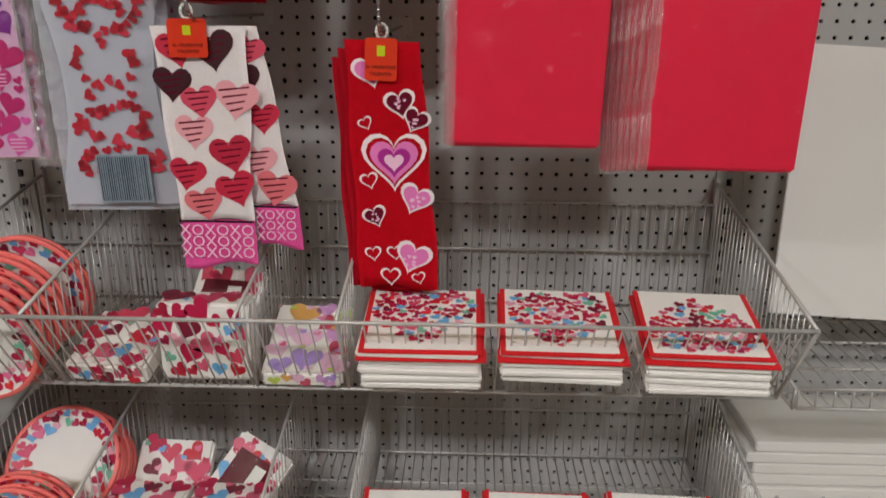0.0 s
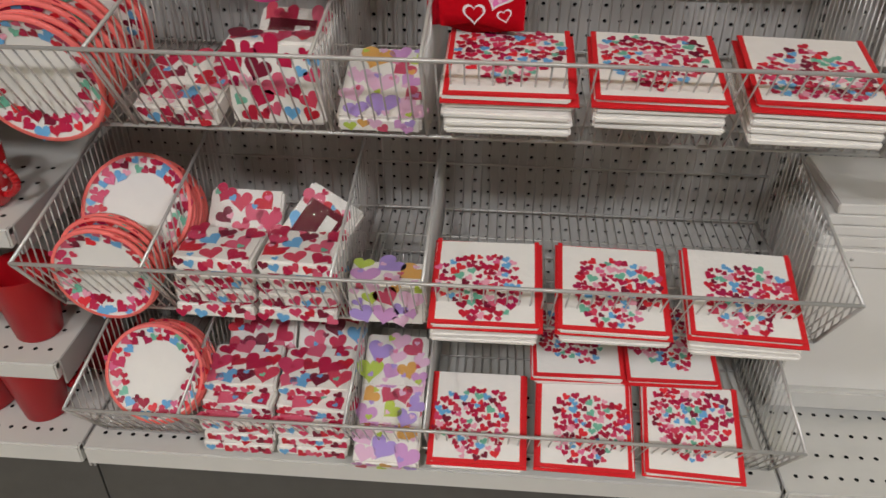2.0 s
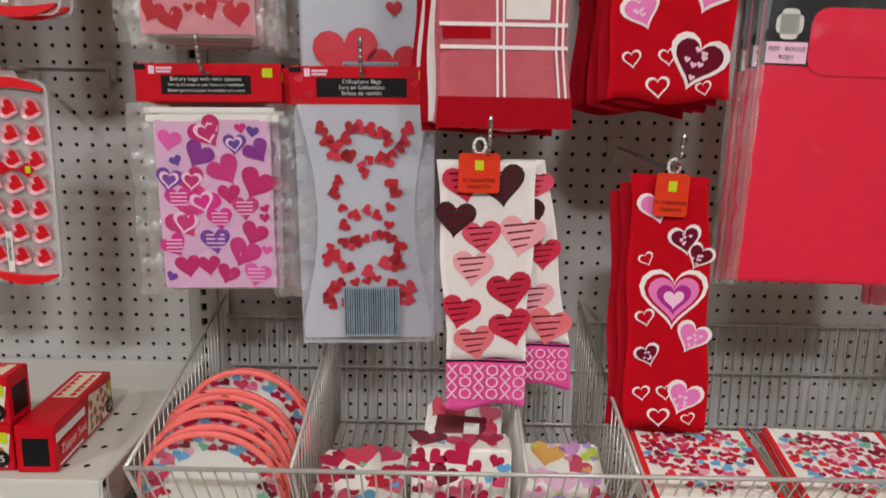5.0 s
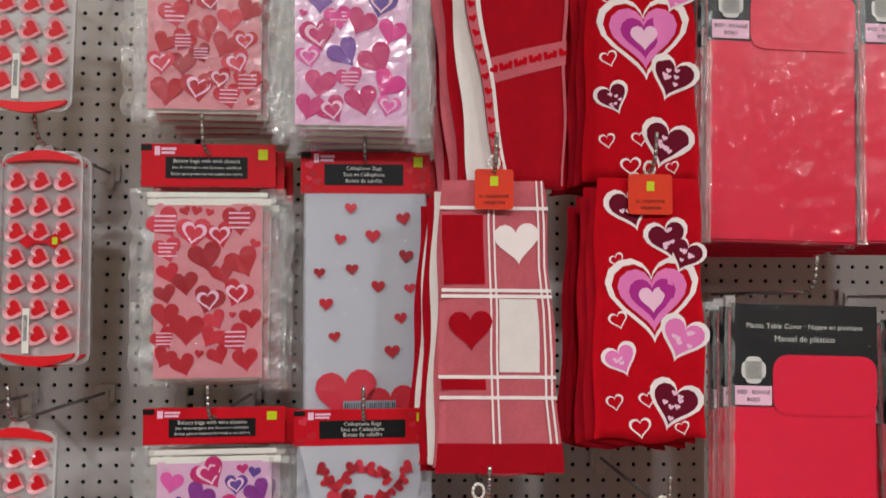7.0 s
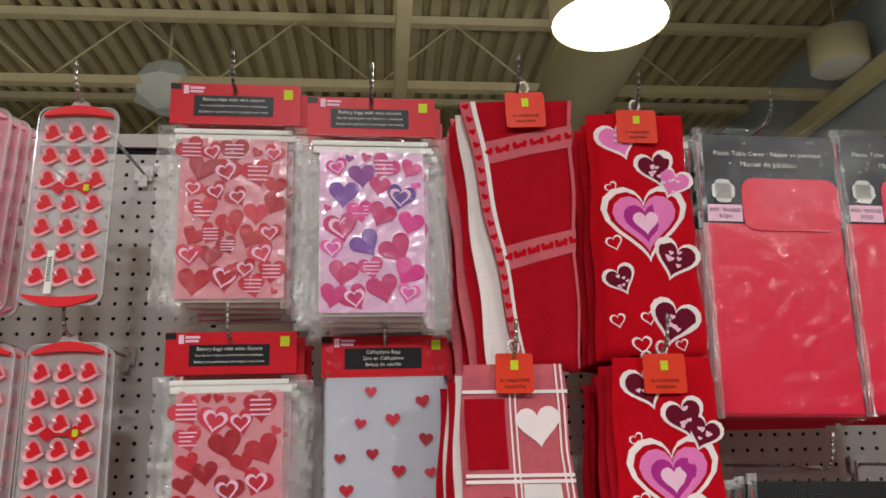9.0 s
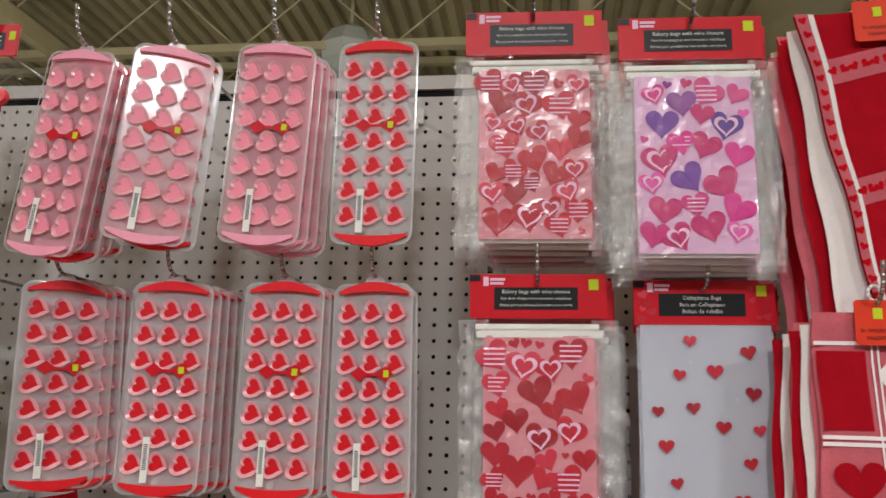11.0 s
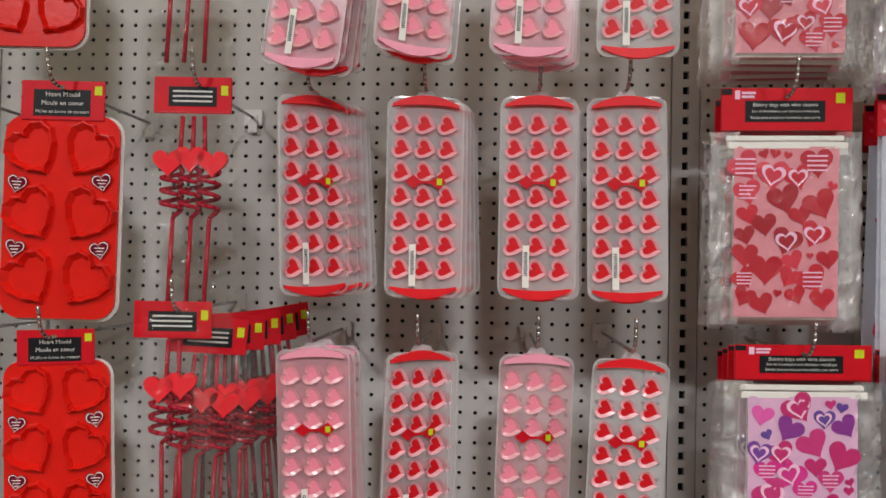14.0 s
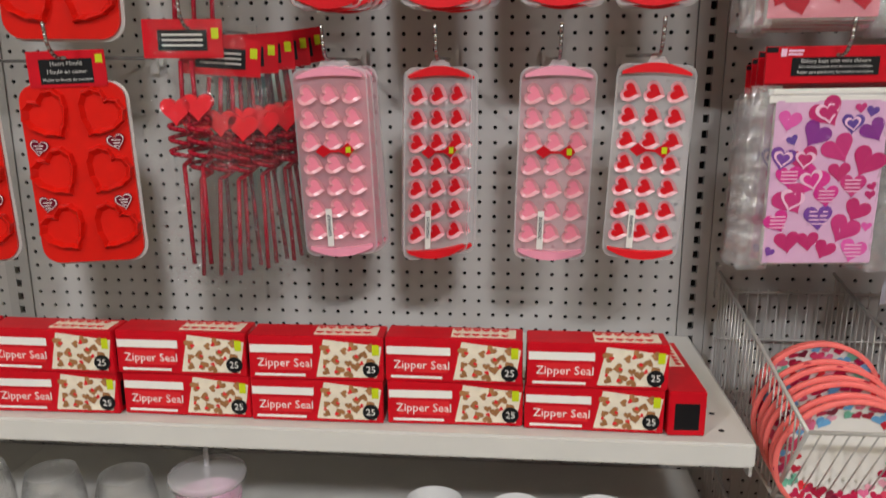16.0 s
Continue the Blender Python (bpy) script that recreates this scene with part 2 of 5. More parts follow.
class Prints:
    """Flat printed shapes on a front (x, z) surface y = depth(x, z); each is an island."""

    def __init__(self, depth=flat, lift=0.0006):
        self.v, self.f, self.depth, self.lift = [], [], depth, lift

    def poly(self, pts, lift=0.0):
        k = len(self.v)
        self.v += [(x, self.depth(x, z) - self.lift - lift, z) for x, z in pts]
        self.f.append(tuple(range(k, k + len(pts))))

    def heart(self, x, z, s, turn=0.0, lift=0.0, squash=1.0):
        c, n = math.cos(turn), math.sin(turn)
        self.poly([(x + s * (c * a * squash - n * b), z + s * (n * a * squash + c * b)) for a, b in HEART], lift)

    def ring(self, x, z, s, turn, inner, lift=0.0):
        c, n = math.cos(turn), math.sin(turn)
        k = len(self.v)
        for q in (s, s * inner):
            self.v += [(X, self.depth(X, Z) - self.lift - lift, Z) for X, Z in
                       [(x + q * (c * a - n * b), z + q * (n * a + c * b)) for a, b in HEART]]
        m = len(HEART)
        for i in range(m):
            j = (i + 1) % m
            self.f.append((k + i, k + j, k + m + j, k + m + i))

    def rect(self, x0, x1, z0, z1, lift=0.0):
        self.poly([(x0, z0), (x1, z0), (x1, z1), (x0, z1)], lift)

    def scatter(self, rnd, inside, box, sizes, tries=900, gap=0.5, turn=0.5, lift=0.0, limit=400):
        got = []
        for _ in range(tries):
            x, z = rnd.uniform(box[0], box[1]), rnd.uniform(box[2], box[3])
            s = rnd.uniform(*sizes)
            if inside(x, z) and all((x - a) ** 2 + (z - b) ** 2 > (gap * (s + q)) ** 2 for a, b, q in got):
                got.append((x, z, s))
                self.heart(x, z, s, rnd.uniform(-turn, turn), lift)
            if len(got) >= limit:
                break
        return got

    def done(self, name, material, parent, label=""):
        if not self.v:
            return None
        o = obj_from(name, self.v, self.f, material, parent, label)
        if len(self.f) > 2:
            o["kind"] = "stuff"
        return o


FONT_CACHE = {}


def text_part(name, body, size, x, y, z, material, parent, align="CENTER", m=None):
    """Raised lettering on a front (x, z) surface."""
    key = (body, size, align)
    if key not in FONT_CACHE:
        cu = bpy.data.curves.new("lettering", "FONT")
        cu.body, cu.size, cu.align_x, cu.align_y, cu.resolution_u = body, size, align, "CENTER", 2
        tmp = bpy.data.objects.new("lettering", cu)
        scene.collection.objects.link(tmp)
        bpy.context.view_layer.update()
        me = bpy.data.meshes.new_from_object(tmp.evaluated_get(bpy.context.evaluated_depsgraph_get()))
        bpy.data.objects.remove(tmp)
        FONT_CACHE[key] = me
    me = FONT_CACHE[key]
    if material.name in [q.name for q in me.materials if q]:
        pass
    else:
        me = me.copy()
        me.materials.clear()
        me.materials.append(material)
        FONT_CACHE[key] = me
    o = new(name, me)
    o.parent = parent
    o.matrix_basis = m or pose(x, y, z, 90, 0, 0)
    return o


def slab(depth, outline_l, outline_r, h, thick, nx=14, nz=22):
    """A closed soft slab: front y = depth(x, z), back at thick behind; left and right edges are functions of z (0 at the top, -h at the foot)."""
    v, f = [], []
    for side in (0, 1):
        for j in range(nz + 1):
            z = -h * j / nz
            a, b = outline_l(z), outline_r(z)
            for i in range(nx + 1):
                x = a + (b - a) * i / nx
                e = min(i, nx - i) / nx
                rnd = thick * 0.5 * max(0.0, 1 - e * 8) ** 2
                y = depth(x, z)
                v.append((x, y + rnd if side == 0 else y + thick - rnd, z))
    w = nx + 1
    o = w * (nz + 1)
    for j in range(nz):
        for i in range(nx):
            k = j * w + i
            f.append((k, k + w, k + w + 1, k + 1))
            f.append((o + k, o + k + 1, o + k + w + 1, o + k + w))
    for j in range(nz):
        k = j * w
        f.append((k, o + k, o + k + w, k + w))
        k += nx
        f.append((k, k + w, o + k + w, o + k))
    for i in range(nx):
        f.append((i, i + 1, o + i + 1, o + i))
        k = nz * w + i
        f.append((k, o + k, o + k + 1, k + 1))
    return v, f


def rounded(w, h, r, n=5, cx=0.0, cz=0.0):
    pts = []
    for sx, sz, a0 in ((1, 1, 0), (-1, 1, 90), (-1, -1, 180), (1, -1, 270)):
        for i in range(n + 1):
            a = radians(a0 + 90 * i / n)
            pts.append((cx + sx * (w / 2 - r) + r * math.cos(a), cz + sz * (h / 2 - r) + r * math.sin(a)))
    return pts


def extrude(pts, y0, y1, cap_front=True, cap_back=True):
    n = len(pts)
    v = [(x, y0, z) for x, z in pts] + [(x, y1, z) for x, z in pts]
    f = [(i, n + i, n + (i + 1) % n, (i + 1) % n) for i in range(n)]
    if cap_front:
        f.append(tuple(range(n)))
    if cap_back:
        f.append(tuple(range(2 * n - 1, n - 1, -1)))
    return v, f


def lathe(profile, n=28):
    v, f = [], []
    for r, z in profile:
        for i in range(n):
            t = 2 * math.pi * i / n
            v.append((r * math.cos(t), r * math.sin(t), z))
    for j in range(len(profile) - 1):
        for i in range(n):
            k = (i + 1) % n
            f.append((j * n + i, j * n + k, (j + 1) * n + k, (j + 1) * n + i))
    if profile[0][0] > 1e-5:
        f.append(tuple(range(n - 1, -1, -1)))
    return v, f


# ---- the store shell ----
def structure(name, x0, x1, y0, y1, z0, z1, material, label):
    o = part(name, boxbm(x0, x1, y0, y1, z0, z1), material, None)
    return tagged(o, label, name.split("_")[0], "", "structure")


structure("floor", -9, 4.95, -9, 14, -0.2, -0.006, M["tile"], "grouted bed under pale beige store floor tiles")
structure("wall_east", 4.75, 4.95, -9, 14, -0.2, 6.2, M["wall_blue"], "blue-grey painted store side wall")
structure("wall_north", -9, 4.75, 13.8, 14, -0.2, 6.2, M["wall_blue"], "blue-grey painted far store wall")
structure("wall_west", -9.2, -9, -9, 14, -0.2, 6.2, M["wall_blue"], "blue-grey painted store wall")
structure("wall_south", -9, 4.75, -9.2, -9, -0.2, 6.2, M["wall_blue"], "blue-grey painted store wall behind the aisle")


# unseen stand-in for an opposite run, added to hold back floor bounce
structure("wall_aisle", -4.5, 4.5, -2.75, -2.45, 0, 2.0, M["peg"], "unseen plain grey block added to cut light off the floor")


def ceiling():
    v, f = [], []
    n = 0
    x = -9.0
    k = 0
    prof = [(0, 0.0), (0.09, 0.0), (0.11, 0.07), (0.16, 0.07), (0.18, 0.0)]
    pts = []
    while x < 4.7:
        for dx, dz in prof[:-1]:
            pts.append((x + dx, dz))
        x += 0.18
    for X, dz in pts:
        v += [(X, -9, 5.64 + dz), (X, 13.8, 5.64 + dz)]
    for i in range(len(pts) - 1):
        f.append((2 * i, 2 * i + 1, 2 * i + 3, 2 * i + 2))
    o = obj_from("ceiling", v, f, M["deck"])
    return tagged(o, "beige corrugated metal roof deck, dusty and painted", "ceiling", "", "structure")


ceiling()


def truss(y, z=4.87, x0=-9.0, x1=4.7):
    t = thing("roof_truss", pose(0, y, z), "beige painted open-web steel roof joist under the deck", "roof truss", "roof trusses")
    part("top_chord", boxbm(x0, x1, -0.05, 0.05, 0.68, 0.76), M["truss"], t)
    part("bottom_chord", boxbm(x0, x1, -0.05, 0.05, 0.0, 0.08), M["truss"], t)
    w = Wires(6)
    x = x0 + 0.2
    up = True
    while x < x1 - 0.8:
        w.rod((x, 0, 0.04 if up else 0.7), (x + 0.75, 0, 0.7 if up else 0.04), 0.011)
        x += 0.75
        up = not up
    w.done("web_bars", M["truss"], t)


for ty in (3.6, 5.4, 7.2, 9.0, 10.8, 12.6, 0.0, -2.5):
    truss(ty)
for bx in (-4.45, 0.42, 4.62):
    b = part("roof_beam", boxbm(bx - 0.06, bx + 0.06, -9, 13.8, 4.70, 4.87, 0.01), M["truss"], None)
    tagged(b, "beige painted steel girder carrying the roof joists", "roof beam", "roof beams")


def duct():
    w = Wires(20)
    w.rod((0, -9, 0), (0, 0, 0), 0.28)
    w.rod((0, 0, 0), (0, 9, 0), 0.28)
    t = thing("air_duct", pose(1.75, 4.6, 4.25), "round beige painted ventilation duct below the roof", "air duct")
    w.done("pipe", M["duct"], t)
    for y in (-6, -3, 0, 3, 6):
        q = Wires(20)
        q.rod((0, y - 0.02, 0), (0, y + 0.02, 0), 0.293)
        q.done("joint_band", M["duct"], t)


duct()


def pendant(x, y, z, lit, on=True):
    t = thing("pendant_lamp", pose(x, y, z), ("cream drum pendant lamp, lit, hanging on a cord" if on else "cream drum pendant lamp, unlit, near the side wall") if lit else
              "pale glass refractor pendant lamp hanging on a stem", "pendant lamp", "ceiling lamps")
    if lit:
        v, f = lathe([(0.245, 0), (0.255, 0.01), (0.25, 0.34), (0.12, 0.4), (0.0, 0.4)], 32)
        obj_from("drum_shade", v, f[:-1], M["shade"], t, smooth=True)
        v, f = lathe([(0.0, -0.025), (0.12, -0.02), (0.2, -0.008), (0.243, 0.006)], 32)
        obj_from("lens", v, f, M["glow"] if on else M["mug_in"], t, "white lens", True).visible_shadow = False
    else:
        v, f = lathe([(0.1, 0), (0.3, 0.1), (0.33, 0.25), (0.22, 0.42), (0.1, 0.5), (0, 0.5)], 8)
        obj_from("glass_shade", v, f, M["refractor"], t)
    w = Wires(6)
    w.rod((0, 0, 0.4), (0, 0, 5.64 - z), 0.008 if lit else 0.02)
    w.done("cord", M["truss"], t)


for i, (lx, ly, lz) in enumerate(LAMPS):
    pendant(lx, ly, lz, i != 2, i != 1)

# floor tiles round the fixture
TILE = bpy.data.meshes.new("tile")
_b = boxbm(-0.151, 0.151, -0.151, 0.151, -0.006, 0.0, 0.0015)
_b.to_mesh(TILE)
_b.free()
TILE.materials.append(M["tile"])
floor_ob = bpy.data.objects["floor"]
for i in range(17):
    for j in range(8):
        o = new("tile", TILE)
        o.parent = floor_ob
        o.matrix_basis = pose(-2.5 + 0.305 * i, -2.6 + 0.305 * j, 0)


# ---- gondola back wall ----
TOP = 2.134
PITCH = 0.0254


def peg_panel(x0, nx, z0, nz, r=0.0036):
    """A sheet of one-inch cells, each with a true eight-sided hole."""
    v, f = [], []
    h = PITCH / 2
    sq = [(h, 0), (h, h), (0, h), (-h, h), (-h, 0), (-h, -h), (0, -h), (h, -h)]
    for i in range(nx):
        for j in range(nz):
            cx, cz = x0 + (i + 0.5) * PITCH, z0 + (j + 0.5) * PITCH
            k = len(v)
            for a, b in sq:
                v.append((cx + a, 0, cz + b))
            for q in range(8):
                t = math.pi / 4 * q
                v.append((cx + r * math.cos(t), 0, cz + r * math.sin(t)))
            for q in range(8):
                t = math.pi / 4 * q
                v.append((cx + r * math.cos(t), 0.004, cz + r * math.sin(t)))
            for q in range(8):
                p = (q + 1) % 8
                f.append((k + q, k + 8 + q, k + 8 + p, k + p))
                f.append((k + 8 + q, k + 16 + q, k + 16 + p, k + 8 + p))
    return v, f


NZ = 80
Z0 = TOP - 0.0353 - NZ * PITCH
for bay, bx in enumerate((-2.438, -1.219, 0.0, 1.219)):
    x0 = bx + 0.025
    x1 = bx + 1.219 - 0.025
    # black sheet paints the shade seen through the peg holes
    o = part("hole_shade_sheet", boxbm(x0, x1, 0.0045, 0.02, 0.0, TOP - 0.005), M["hole_shade"], None)
    tagged(o, "near-black sheet for the shade seen through the panel holes", "panel", "panel backings", "structure")
    nx = 46
    v, f = peg_panel(x0 + (x1 - x0 - nx * PITCH) / 2, nx, Z0, NZ)
    o = obj_from("pegboard_panel", v, f, M["peg"])
    tagged(o, "grey painted metal pegboard panel with rows of round holes", "pegboard", "pegboard panels", "structure")
    for n, a in (("side_strip", (x0 - 0.001, x0 + (x1 - x0 - nx * PITCH) / 2, -0.0005, 0.004, 0.0, TOP)),
                 ("side_strip", (x1 - (x1 - x0 - nx * PITCH) / 2, x1 + 0.001, -0.0005, 0.004, 0.0, TOP)),
                 ("top_rail", (x0, x1, -0.004, 0.02, TOP - 0.0225, TOP + 0.002)),
                 ("foot_strip", (x0, x1, -0.0005, 0.004, 0.0, Z0))):
        part(n, boxbm(*a), M["peg"], o)
for ux in (-2.438, -1.219, 0.0, 1.219, 2.438):
    t = thing("upright", pose(ux, 0, 0), "grey steel shelving upright with a column of square slots", "upright", "gondola uprights", "structure")
    w = 0.0225
    s = 0.005
    vs, fs = [], []
    z = 0.15
    part("web", boxbm(-w, -s, -0.003, 0.03, 0, TOP), M["upright"], t)
    part("web", boxbm(s, w, -0.003, 0.03, 0, TOP), M["upright"], t)
    # the shade deep in the slots, put in as a black strip
    part("slot_shade", boxbm(-s, s, 0.008, 0.03, 0, TOP), M["hole_shade"], t)
    bm = bmesh.new()
    z = 0.0
    while z < TOP - 0.03:
        boxbm(-s, s, -0.0025, 0.004, z, z + 0.0125, 0, bm)
        z += 0.0254
    part("slot_bridges", bm, M["upright"], t)
back = structure("gondola_back", -2.44, 2.46, 0.035, 0.06, 0, TOP, M["upright"], "grey steel back of the shelving run")


# ---- shelves and base ----
def shelf(x0, x1, z, depth, label, lip=0.032):
    t = thing("shelf", pose((x0 + x1) / 2, -depth, z), label, "shelf", "gondola shelves")
    w = (x1 - x0) / 2
    nx, ny = int((x1 - x0) / PITCH) - 1, 4
    part("deck", boxbm(-w, w, 0.0, depth - 0.006, -0.012, 0, 0.001), M["shelf"], t)
    part("front_lip", boxbm(-w, w, -0.004, 0.012, -lip, 0.0015, 0.003), M["shelf"], t)
    for s in (-1, 1):
        part("end_bracket", boxbm(s * w - 0.002, s * w + 0.002, 0.012, depth - 0.004, -lip * 1.6, -0.0005), M["upright"], t)
    # flat black discs on the deck, painting the shade of punched holes
    v, f = [], []
    for i in range(nx):
        for j in range(ny):
            cx, cy = -w + PITCH * (i + 1), 0.035 + 0.05 * j
            k = len(v)
            v += [(cx + 0.0042 * math.cos(a * math.pi / 4), cy + 0.0042 * math.sin(a * math.pi / 4), 0.0006) for a in range(8)]
            f.append(tuple(range(k, k + 8)))
    o = obj_from("perforation_shade", v, f, M["hole_shade"], t)
    o["kind"] = "stuff"
    return t


for bx in (-2.438, -1.219):
    shelf(bx + 0.012, bx + 1.214, 0.915, 0.402, "white enamelled steel shelf with a folded front lip")
    shelf(bx + 0.012, bx + 1.232, 0.66, 0.385, "white enamelled steel shelf carrying mugs and glasses")
    shelf(bx + 0.012, bx + 1.232, 0.402, 0.388, "white perforated steel shelf carrying red cups")
for bx in (-2.438, -1.219, 0.0, 1.219):
    shelf(bx + 0.004, bx + 1.215, 0.20, 0.38, "white perforated steel base deck of the shelving", 0.04)
    o = part("kick_plate", boxbm(bx + 0.002, bx + 1.217, -0.355, -0.345, 0.0, 0.16), M["kick"], None)
    tagged(o, "dark grey steel kick plate under the base deck", "kick plate", "kick plates", "structure")


# ---- wire baskets ----
def basket(z_rim, y_rim, z_bot, y_bot, z_back, lab, x0=0.04, x1=1.197):
    t = thing("wire_basket", pose(x0, 0, z_bot), lab, "wire basket", "wire baskets on the pegboard")
    W = x1 - x0
    zr, zb = z_rim - z_bot, z_back - z_bot
    yb = -0.012
    step = 0.0165
    r, R = 0.0012, 0.0028
    n = int(W / step)

    def run(name, a, c):
        w = Wires(6)
        w.rod(a, c, r)
        me = None
        for i in range(1, n):
            o = w.done(name, M["wire"], t) if me is None else new(name, me)
            me = o.data
            o.parent = t
            o.location = (W * i / n, 0, 0)

    run("front_wire", (0, y_rim, zr), (0, y_bot, 0))
    run("floor_wire", (0, y_bot, 0), (0, yb, 0))
    run("back_wire", (0, yb, 0), (0, yb, zb - 0.03))
    for y, z in ((y_bot * 0.3, -0.002), (y_bot * 0.65, -0.002), (yb - 0.002, zb - 0.035), (yb - 0.002, zb * 0.45)):
        w = Wires(8)
        w.rod((0, y, z), (W, y, z), R * 0.8)
        w.done("cross_wire", M["wire"], t)
    for x in (0.0, W):
        w = Wires(6)
        m = int(-y_rim / step)
        for i in range(m):
            q = (i + 0.5) / m
            y = y_rim + (yb - y_rim) * q
            zt = zr + (zb - zr) * q
            z_lo = 0 if y > y_bot else zr * (y_bot - y) / (y_bot - y_rim)
            w = Wires(6)
            w.rod((x, y, zt), (x, y, z_lo), r)
            w.done("side_wire", M["wire"], t)
    w = Wires(8)
    w.path([(0, yb, zb), (0, y_rim, zr), (W, y_rim, zr), (W, yb, zb)], R)
    w.path([(0, y_rim, zr), (0, y_bot, 0), (W, y_bot, 0), (W, y_rim, zr)], R)
    w.path([(0, y_bot, 0), (0, yb, 0), (W, yb, 0), (W, y_bot, 0)], R)
    w.done("rim", M["wire"], t)
    for x in (0.0, W):
        part("hook_bracket", boxbm(x - 0.004, x + 0.004, -0.012, 0.012, zb - 0.05, zb + 0.01, 0.001), M["wire"], t)
    for dx in (0.226, 0.492, 0.618):
        x = dx - x0
        m = int(-y_rim / 0.02)
        w = Wires(8)
        w.path([(x, yb, zb), (x, y_rim + 0.002, zr + 0.002), (x, y_bot, 0.002)], R * 0.9)
        dv = w.done("divider", M["wire"], t)
        for i in range(m):
            q = (i + 0.5) / m
            y = y_rim + (yb - y_rim) * q
            z_lo = 0 if y > y_bot else zr * (y_bot - y) / (y_bot - y_rim)
            w = Wires(6)
            w.rod((x, y, zr + (zb - zr) * q), (x, y, z_lo), r)
            w.done("divider_wire", M["wire"], dv)


basket(0.953, -0.44, 0.817, -0.352, 1.034, "grey coated wire basket with dividers, half full of party goods")
basket(0.64, -0.44, 0.504, -0.352, 0.721, "grey coated wire basket with dividers, middle tier, half full")
basket(0.357, -0.44, 0.221, -0.352, 0.438, "grey coated wire basket with dividers, lowest tier, full of packs")


# ---- hooks ----
def hook(x, z, reach, dark=False, drop=0.0):
    mt = M["hook_dark"] if dark else M["hook"]
    t = thing("peg_hook", pose(x, -0.0045, z), "bent steel display hook plugged into the pegboard", "peg hook", "display hooks")
    part("clip", boxbm(-0.016, 0.016, -0.004, 0.0, -0.014, 0.014, 0.001), M["wire"], t)
    part("clip_tongue", boxbm(-0.008, 0.008, -0.007, -0.004, -0.026, 0.006, 0.001), M["wire"], t)
    w = Wires(8)
    pts = [(0, -0.004, 0), (0, -reach + 0.03, drop)]
    for i in range(1, 7):
        a = radians(i * 15)
        pts.append((0, -reach + 0.03 - 0.028 * math.sin(a), drop + 0.028 * (1 - math.cos(a)) * 1.15))
    pts.append((0, -reach - 0.001, drop + 0.045))
    w.path(pts, 0.0026)
    w.done("rod", mt, t)
    return t


# ---- ice trays ----
def tray_parts(t, red, w=0.113, h=0.30):
    cap, cup, body = (M["cap_red"], M["cup_red"], M["tray_clear"]) if red else (M["cap_pink"], M["cup_pink"], M["tray_pink"])
    zc = -h / 2
    pts = rounded(w, h, 0.016, 4, 0, zc)
    # waist: edges bow outward a little
    pts = [(x * (1 + 0.05 * (1 - ((z - zc) / (h / 2)) ** 2)), z) for x, z in pts]
    v, f = extrude(pts, -0.002, 0.004, True, False)
    obj_from("tray_body", v, f, body, t)
    q = [(x * 1.03, zc + (z - zc) * 1.012) for x, z in pts]
    n = len(q)
    rv = [(x, y, z) for y in (-0.0065, -0.004) for x, z in q] + [(x * 0.955, -0.0068, zc + (z - zc) * 0.98) for x, z in q]
    rf = []
    for i in range(n):
        j = (i + 1) % n
        rf += [(i, n + i, n + j, j), (i, j, 2 * n + j, 2 * n + i)]
    obj_from("tray_rim", rv, rf, M["tray_clear"], t, "clear raised rim")
    for s in (1, -1):
        zz = zc + s * (h / 2 - 0.0005)
        arc = [(-w * 0.45 + w * 0.90 * i / 10, zz - s * (0.010 + 0.004 * abs(1 - i / 5) ** 2)) for i in range(11)]
        arc += [(w * 0.45 - w * 0.90 * i / 10, zz + s * 0.004 - s * 0.014 * abs(1 - i / 5) ** 2) for i in range(11)]
        v, f = extrude(arc if s < 0 else arc, -0.0095, -0.0005)
        obj_from("end_cap", v, f, cap, t)
    key = "cup_%s" % red
    if key not in SHARED:
        c, s_ = math.cos(radians(72)), math.sin(radians(72))
        hp = [(0.034 * (c * a - s_ * b), 0.034 * (s_ * a + c * b)) for a, b in HEART]
        op = [(x * 0.62 + 0.0145 * 0.42 * x / math.hypot(x, z), z * 0.62 + 0.0145 * 0.42 * z / math.hypot(x, z)) for x, z in hp]
        m = len(hp)
        v = [(x * 1.05, -0.0075, z * 1.05) for x, z in op] + [(x * 0.70, -0.0046, z * 0.70) for x, z in hp]
        f = [(i, m + i, m + (i + 1) % m, (i + 1) % m) for i in range(m)]
        me = bpy.data.meshes.new("heart_cup")
        me.from_pydata(v, [], f)
        me.materials.append(M["cup_wall"])
        v2 = [(x * 0.705, -0.0047, z * 0.705) for x, z in hp] + [(x * 0.66, 0.012, z * 0.66) for x, z in hp]
        f2 = [tuple(range(m))] + [(i, m + i, m + (i + 1) % m, (i + 1) % m) for i in range(m)]
        me2 = bpy.data.meshes.new("cup_base")
        me2.from_pydata(v2, [], f2)
        me2.materials.append(cup)
        SHARED[key] = (me, me2)
    wall, base = SHARED[key]
    for i in range(3):
        for j in range(7):
            o = new("heart_cup", wall)
            o.parent = t
            o.location = ((i - 1) * 0.0345, 0, zc + (3 - j) * 0.0365)
            o2 = new("cup_base", base)
            o2.parent = o


SHARED = {}


